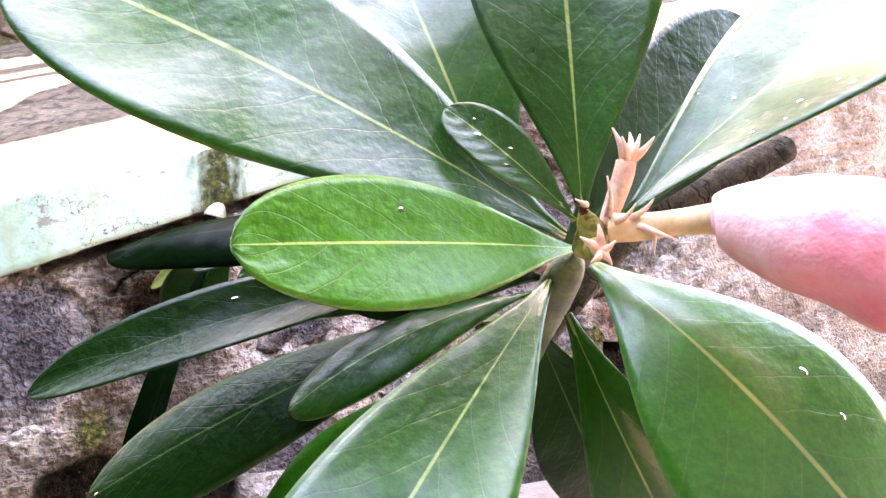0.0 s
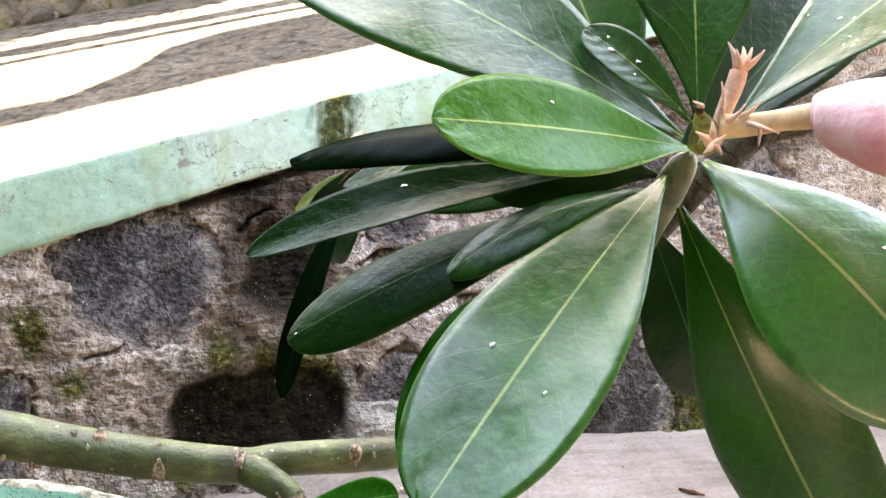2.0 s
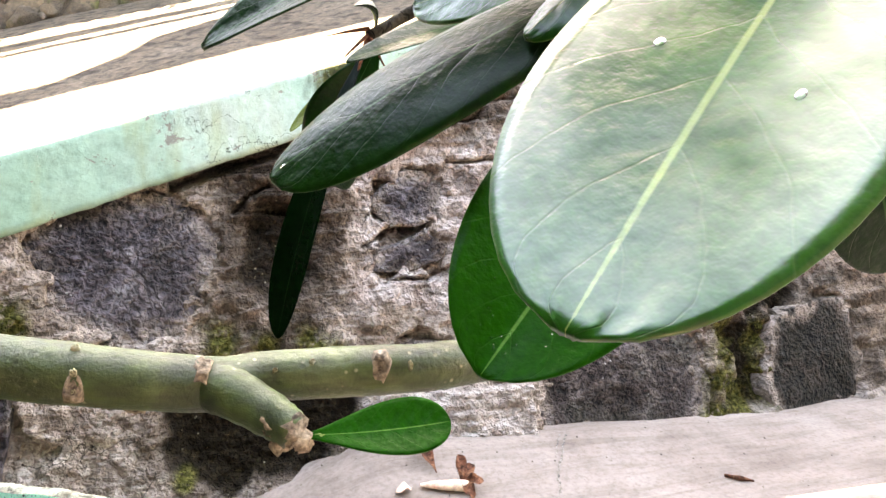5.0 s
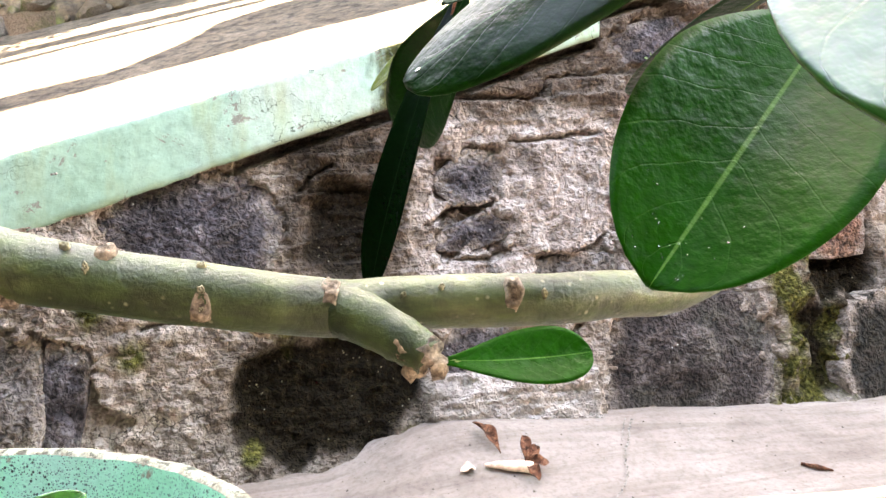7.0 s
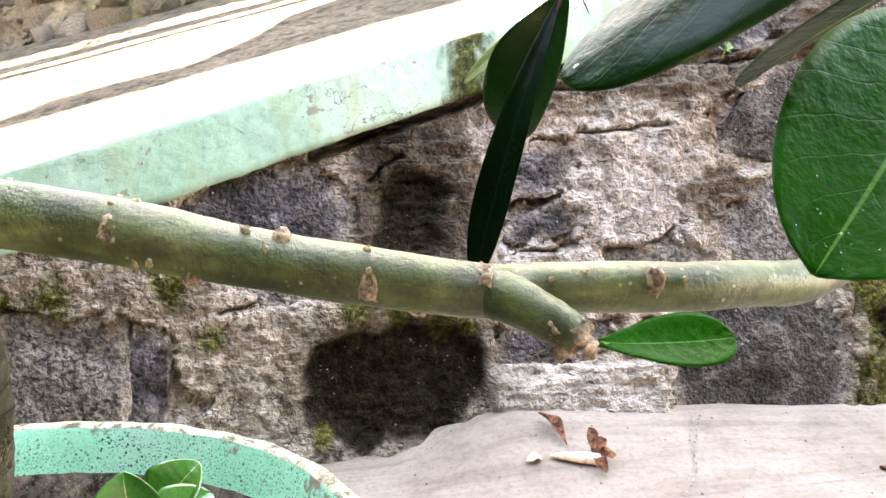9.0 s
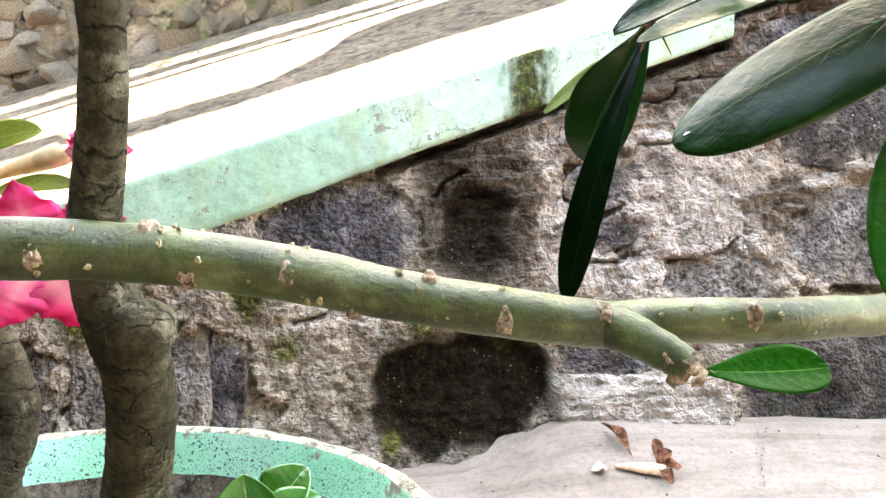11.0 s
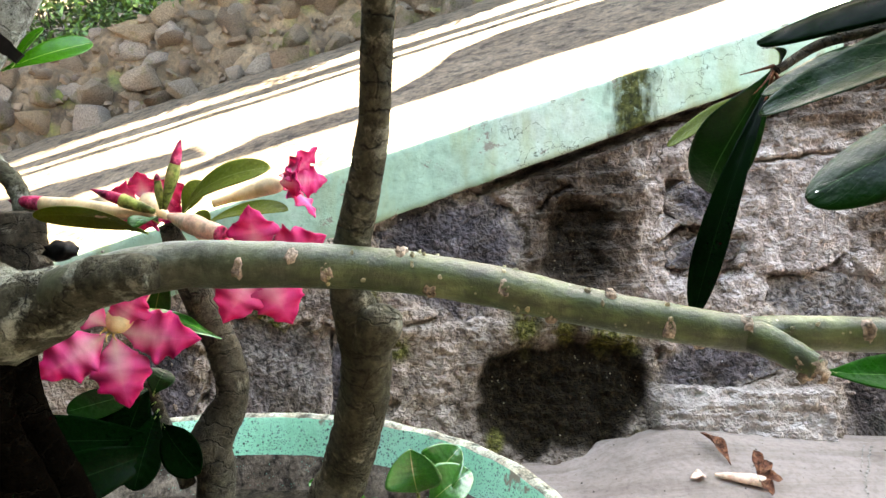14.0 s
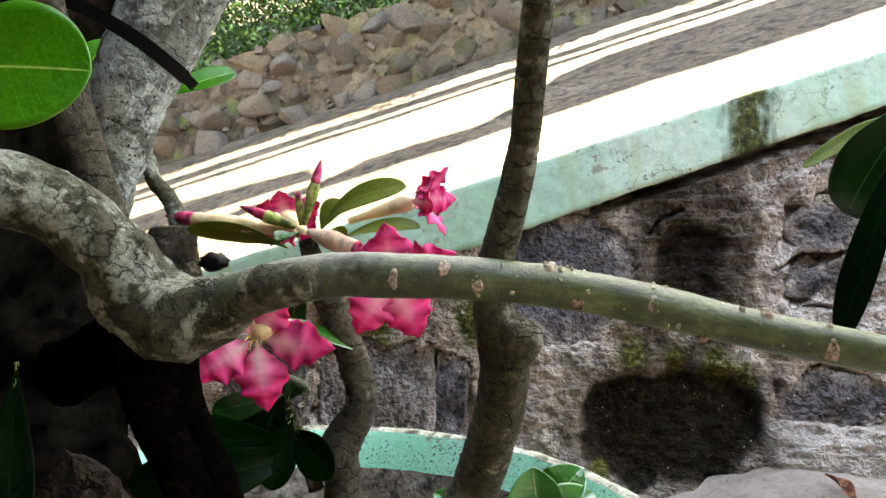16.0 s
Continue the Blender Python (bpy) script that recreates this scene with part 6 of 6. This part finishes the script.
flower(rose, (-0.412, 0.478, 0.455), (0.30, -0.90, -0.25), CC + Vector((0.0, 0.0, -0.03)), [(-12, 1.0), (-86, 1.0), (-152, 0.95), (52, 0.72), (128, 0.8)], 0.072, 0.049, 0.004, 60)
flower(rose, (-0.2912, 0.4923, 0.5115), (0.25, -0.85, -0.35), CC + Vector((0.01, 0.005, -0.005)), [(-70, 1.0), (-125, 0.95), (20, 0.95), (92, 0.85), (165, 0.8)], 0.066, 0.048, 0.004, 70)
flower(rose, (-0.2708, 0.5116, 0.5837), (0.92, -0.25, 0.05), (-0.3377, 0.5174, 0.5628), [(80, 0.9), (150, 0.75), (-80, 1.0), (-150, 0.8), (10, 0.85)], 0.034, 0.034, 0.026, 80, False, 0.72)
flower(rose, (-0.4184, 0.5672, 0.5652), (-0.15, 0.75, 0.55), CC + Vector((-0.005, 0.01, 0.0)), [(20, 1.0), (92, 0.8), (164, 0.9), (-52, 1.0), (-124, 1.1)], 0.040, 0.036, 0.004, 90, False)
# buds
def bud(parent, base, tip, r, tiplen=0.35, skin=None):
    a, b2 = Vector(base), Vector(tip)
    rows = [(0.0, 0.35), (0.2, 0.7), (0.5, 1.0), (1 - tiplen, 0.8)]
    body = part("flower_bud", tube([(*a.lerp(b2, u), r * k) for u, k in rows], 16, 6, 0.05), skin or M_TUBE, parent)
    part("bud_tip", tube([(*a.lerp(b2, u), r * k) for u, k in ((1 - tiplen - 0.01, 0.82), (1 - tiplen * 0.6, 0.72), (1 - tiplen * 0.25, 0.4), (1.0, 0.06))], 16, 6, 0.06), M_BUDTIP, body, "dark pink bud tip")


bud(rose, CC + Vector((-0.012, 0, 0.0)), (-0.548, 0.562, 0.5665), 0.0088, 0.24)
bud(rose, CC + Vector((-0.002, -0.002, 0.006)), (-0.365, 0.517, 0.620), 0.0056, 0.34, M_BUDGREEN)
bud(rose, CC + Vector((-0.010, -0.004, 0.004)), (-0.4465, 0.5183, 0.5760), 0.0064, 0.5, M_BUDGREEN)
bud(rose, CC + Vector((-0.006, 0.0, 0.006)), (-0.3889, 0.5212, 0.5903), 0.0036, 0.2, M_BUDGREEN)
bud(rose, CC + Vector((0.004, -0.006, 0.0)), (-0.3158, 0.4795, 0.5364), 0.0092, 0.06, M_CALYX)
# leaves round the flowers
leaf(rose, CC + Vector((0.016, -0.008, 0.0)), (-0.274, 0.468, 0.592), 0.028, (-0.35, -0.75, 0.55), sag=0.014, fold=0.2, peak=0.7, seed=51, material=M_LEAF_OLIVE)
leaf(rose, CC + Vector((0.012, 0.004, 0.0)), (-0.3470, 0.5267, 0.5822), 0.026, (-0.2, -0.8, 0.5), sag=0.004, fold=0.2, seed=52, material=M_LEAF_OLIVE)
leaf(rose, CC + Vector((0.030, 0.000, -0.010)), (-0.2665, 0.4966, 0.5578), 0.022, (0.1, -0.6, 0.8), sag=0.008, fold=0.2, seed=53, material=M_LEAF_OLIVE)
leaf(rose, CC + Vector((-0.004, -0.010, -0.006)), (-0.3909, 0.4797, 0.5429), 0.024, (-0.1, -0.6, 0.8), sag=0.006, fold=0.2, seed=54, material=M_LEAF)
leaf(rose, CC + Vector((0.018, -0.004, -0.004)), (-0.3309, 0.4877, 0.5461), 0.022, (0.0, -0.9, 0.4), sag=0.002, fold=0.2, seed=55, material=M_LEAF_OLIVE)
leaf(rose, CC + Vector((-0.020, 0.004, -0.016)), (-0.5029, 0.5254, 0.5525), 0.028, (0.0, -0.6, -0.6), sag=-0.010, fold=0.2, peak=0.6, seed=56, material=M_LEAF_OLIVE)
leaf(rose, CC + Vector((-0.004, 0.010, -0.040)), (-0.4021, 0.5368, 0.4461), 0.030, (0.1, -0.7, 0.7), sag=0.004, fold=0.1, seed=57, material=M_LEAF)
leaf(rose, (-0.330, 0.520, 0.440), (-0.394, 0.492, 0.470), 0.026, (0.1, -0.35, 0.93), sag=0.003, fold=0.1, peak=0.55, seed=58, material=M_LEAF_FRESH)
LB = Vector((-0.405, 0.530, 0.40))
part("twig", tube([(-0.372, 0.535, 0.30, 0.008), (*LB, 0.005)], 10, 6), M_BARK_DARK, rose)
# The nook green carries the shade under the flowers in its colour.
for k, (tip, w, mt) in enumerate((((-0.4231, 0.4910, 0.3174), 0.050, M_LEAF_NOOK_SHADE), ((-0.4573, 0.4878, 0.3843), 0.026, M_LEAF_DARK), ((-0.3918, 0.5374, 0.4088), 0.026, M_LEAF_DARK), ((-0.4619, 0.5267, 0.3408), 0.040, M_LEAF_NOOK_SHADE), ((-0.3949, 0.4747, 0.3201), 0.034, M_LEAF_NOOK_SHADE), ((-0.4764, 0.5040, 0.3148), 0.044, M_LEAF_NOOK_SHADE), ((-0.3347, 0.4629, 0.3403), 0.034, M_LEAF_NOOK_SHADE), ((-0.4799, 0.4841, 0.3478), 0.040, M_LEAF_NOOK_SHADE), ((-0.4959, 0.4421, 0.3749), 0.044, M_LEAF_NOOK_SHADE), ((-0.4631, 0.4255, 0.3344), 0.044, M_LEAF_NOOK_SHADE), ((-0.5097, 0.4394, 0.3312), 0.046, M_LEAF_NOOK_SHADE))):
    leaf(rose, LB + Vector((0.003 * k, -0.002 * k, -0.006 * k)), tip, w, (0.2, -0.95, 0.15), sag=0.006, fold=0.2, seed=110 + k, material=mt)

# bare grey stem with a knot
post = part("stem", tube([(-0.220, 0.387, 0.09, 0.018), (-0.2141, 0.3880, 0.3266, 0.0181), (-0.2041, 0.3901, 0.3676, 0.0172), (-0.1905, 0.3697, 0.4152, 0.0170), (-0.1825, 0.3484, 0.4589, 0.0167), (-0.1852, 0.3335, 0.4869, 0.0151), (-0.1899, 0.3242, 0.5092, 0.0124), (-0.1870, 0.3140, 0.5376, 0.0110), (-0.1792, 0.3026, 0.5677, 0.0099), (-0.1714, 0.2882, 0.6051, 0.0091), (-0.1681, 0.2722, 0.6389, 0.0087), (-0.1646, 0.2532, 0.6740, 0.0084), (-0.1593, 0.2216, 0.7241, 0.0074)], 24, 12, 0.06, 0.02, 22), M_BARK_STEM, rose, "bare grey-green stem with ring scars")
bm = tube([(-0.1801, 0.3277, 0.4702, 0.0104), (-0.1743, 0.3258, 0.4848, 0.0151), (-0.1724, 0.3262, 0.4947, 0.0141), (-0.1717, 0.3264, 0.5003, 0.0063)], 18, 6, 0.14, 0.02, 23)
part("knot", bm, M_BARK_STEM, post, "healed knot of a cut branch")

# seedling leaves in the planter
SB = Vector((-0.150, 0.540, 0.24))
seedling = thing("seedling", "small seedling with rounded bright green leaves in the planter", "seedling")
part("stem", tube([(-0.150, 0.545, 0.085, 0.006), (*SB, 0.004), (-0.145, 0.535, 0.285, 0.003)], 10, 6), M_BUDGREEN, seedling)
for k, (base, tip, w) in enumerate((((-0.1562, 0.5163, 0.3010), (-0.1629, 0.5062, 0.3446), 0.050), ((-0.1433, 0.5281, 0.2997), (-0.1175, 0.5272, 0.3389), 0.044), ((-0.1960, 0.5007, 0.2921), (-0.2509, 0.4939, 0.3196), 0.026), ((-0.1463, 0.5073, 0.2927), (-0.1070, 0.5131, 0.3206), 0.040), ((-0.1858, 0.5017, 0.2772), (-0.2142, 0.4782, 0.3005), 0.03))):
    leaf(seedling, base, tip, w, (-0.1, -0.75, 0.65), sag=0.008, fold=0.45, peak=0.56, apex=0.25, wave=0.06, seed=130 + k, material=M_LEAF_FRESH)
    b0 = Vector(base)
    part("leaf_stalk", tube([(*SB, 0.002), (*SB.lerp(b0, 0.5), 0.002), (*b0, 0.0016)], 8, 5), M_BUDGREEN, seedling)

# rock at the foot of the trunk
# Brown darkened so the rock's colour carries the shade of the trunk's corner.
M_ROCK = rough_rock("shaded_nook_rock", (0.009, 0.0065, 0.005), (0.021, 0.0165, 0.013), (0.045, 0.038, 0.032), speck=(0.09, 0.085, 0.075), stain=(0.015, 0.011, 0.008))
rock = thing("rock", "rough brown rock at the foot of the trunk", "rock")
bm = bmesh.new()
bmesh.ops.create_icosphere(bm, subdivisions=4, radius=1)
c = Vector((-0.4933, 0.3611, 0.3420))
for vert in bm.verts:
    q = vert.co.copy()
    k = 1 + 0.25 * noise.noise(q * 1.3) + 0.10 * noise.noise(q * 4) + 0.04 * noise.noise(q * 11)
    vert.co = Vector((c.x + q.x * 0.050 * k, c.y + q.y * 0.05 * k, c.z - 0.09 + q.z * 0.125 * k))
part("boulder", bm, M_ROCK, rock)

# ---- litter on the floor ----
def litter_petal(points, w, name, label):
    ob = thing(name, label, "litter")
    leaf(ob, on_floor(points[0], 0.010), on_floor(points[1], 0.016), w, (0.2, -0.3, 0.95), sag=0.008, fold=0.7, peak=0.5, wave=0.4, seed=7, material=M_DRY, rib=False, name="blade")
    return ob


litter_petal(((0.433, 1.218), (0.406, 1.305)), 0.026, "dry_petal", "curled dry brown petal on the cement floor")
fl = thing("fallen_flower", "withered fallen flower, brown and pale pink, on the cement floor", "litter")
a, b2 = (0.393, 1.196), (0.479, 1.172)
part("flower_tube", tube([(*on_floor(a, 0.008), 0.003), (*on_floor(((a[0] + b2[0]) / 2, (a[1] + b2[1]) / 2), 0.012), 0.009), (*on_floor(b2, 0.014), 0.011)], 12, 6, 0.2), M_CALYX, fl)
for k, (dx, dy, dz) in enumerate(((0.02, 0.03, 0.02), (0.03, -0.005, 0.012), (-0.005, -0.04, 0.006), (0.0, 0.045, 0.03))):
    leaf(fl, on_floor((b2[0] - 0.012, b2[1]), 0.016), on_floor((b2[0] + dx, b2[1] + dy), 0.012 + dz), 0.022, (0, -0.5, 0.8), sag=0.006, fold=0.6, wave=0.4, peak=0.5, seed=140 + k, material=M_DRY, rib=False, name="petal")
tw = thing("dry_twig", "short dark dry twig on the cement floor", "litter")
a = (1.020, 1.106)
b2 = (1.060, 1.068)
part("stick", tube([(*on_floor(a, 0.004), 0.003), (*on_floor(((a[0] + b2[0]) / 2, (a[1] + b2[1]) / 2 - 0.004), 0.006), 0.005), (*on_floor(b2, 0.004), 0.002)], 10, 6, 0.3), M_DRY, tw)
pt = thing("pale_petal", "pale dried petal lying flat on the cement floor", "litter")
a = (0.358, 1.190)
leaf(pt, on_floor((a[0] - 0.014, a[1]), 0.005), on_floor((a[0] + 0.016, a[1] + 0.004), 0.006), 0.026, (0, -0.1, 1), sag=0.003, fold=0.3, wave=0.3, peak=0.5, seed=3, material=M_CALYX, rib=False, name="blade")
rnd = random.Random(12)
bm = bmesh.new()
for _ in range(70):
    x, y = rnd.uniform(0.1, 1.6), rnd.uniform(0.95, 1.36)
    s = rnd.uniform(0.0008, 0.0026)
    q = [bm.verts.new((x + s * dx, y + s * dy * 1.5, yard_z(x, y) + 0.0015 + s * dz)) for dx, dy, dz in ((-1, -1, 0), (1, -0.8, 0), (0.2, 1, 0), (0, 0, 1))]
    for f in ((0, 1, 3), (1, 2, 3), (2, 0, 3)):
        bm.faces.new([q[i] for i in f])
tagged(link_bm("floor_crumbs", bm, M_SOIL), "scattered dark crumbs of soil on the cement floor", "crumbs", kind="stuff")
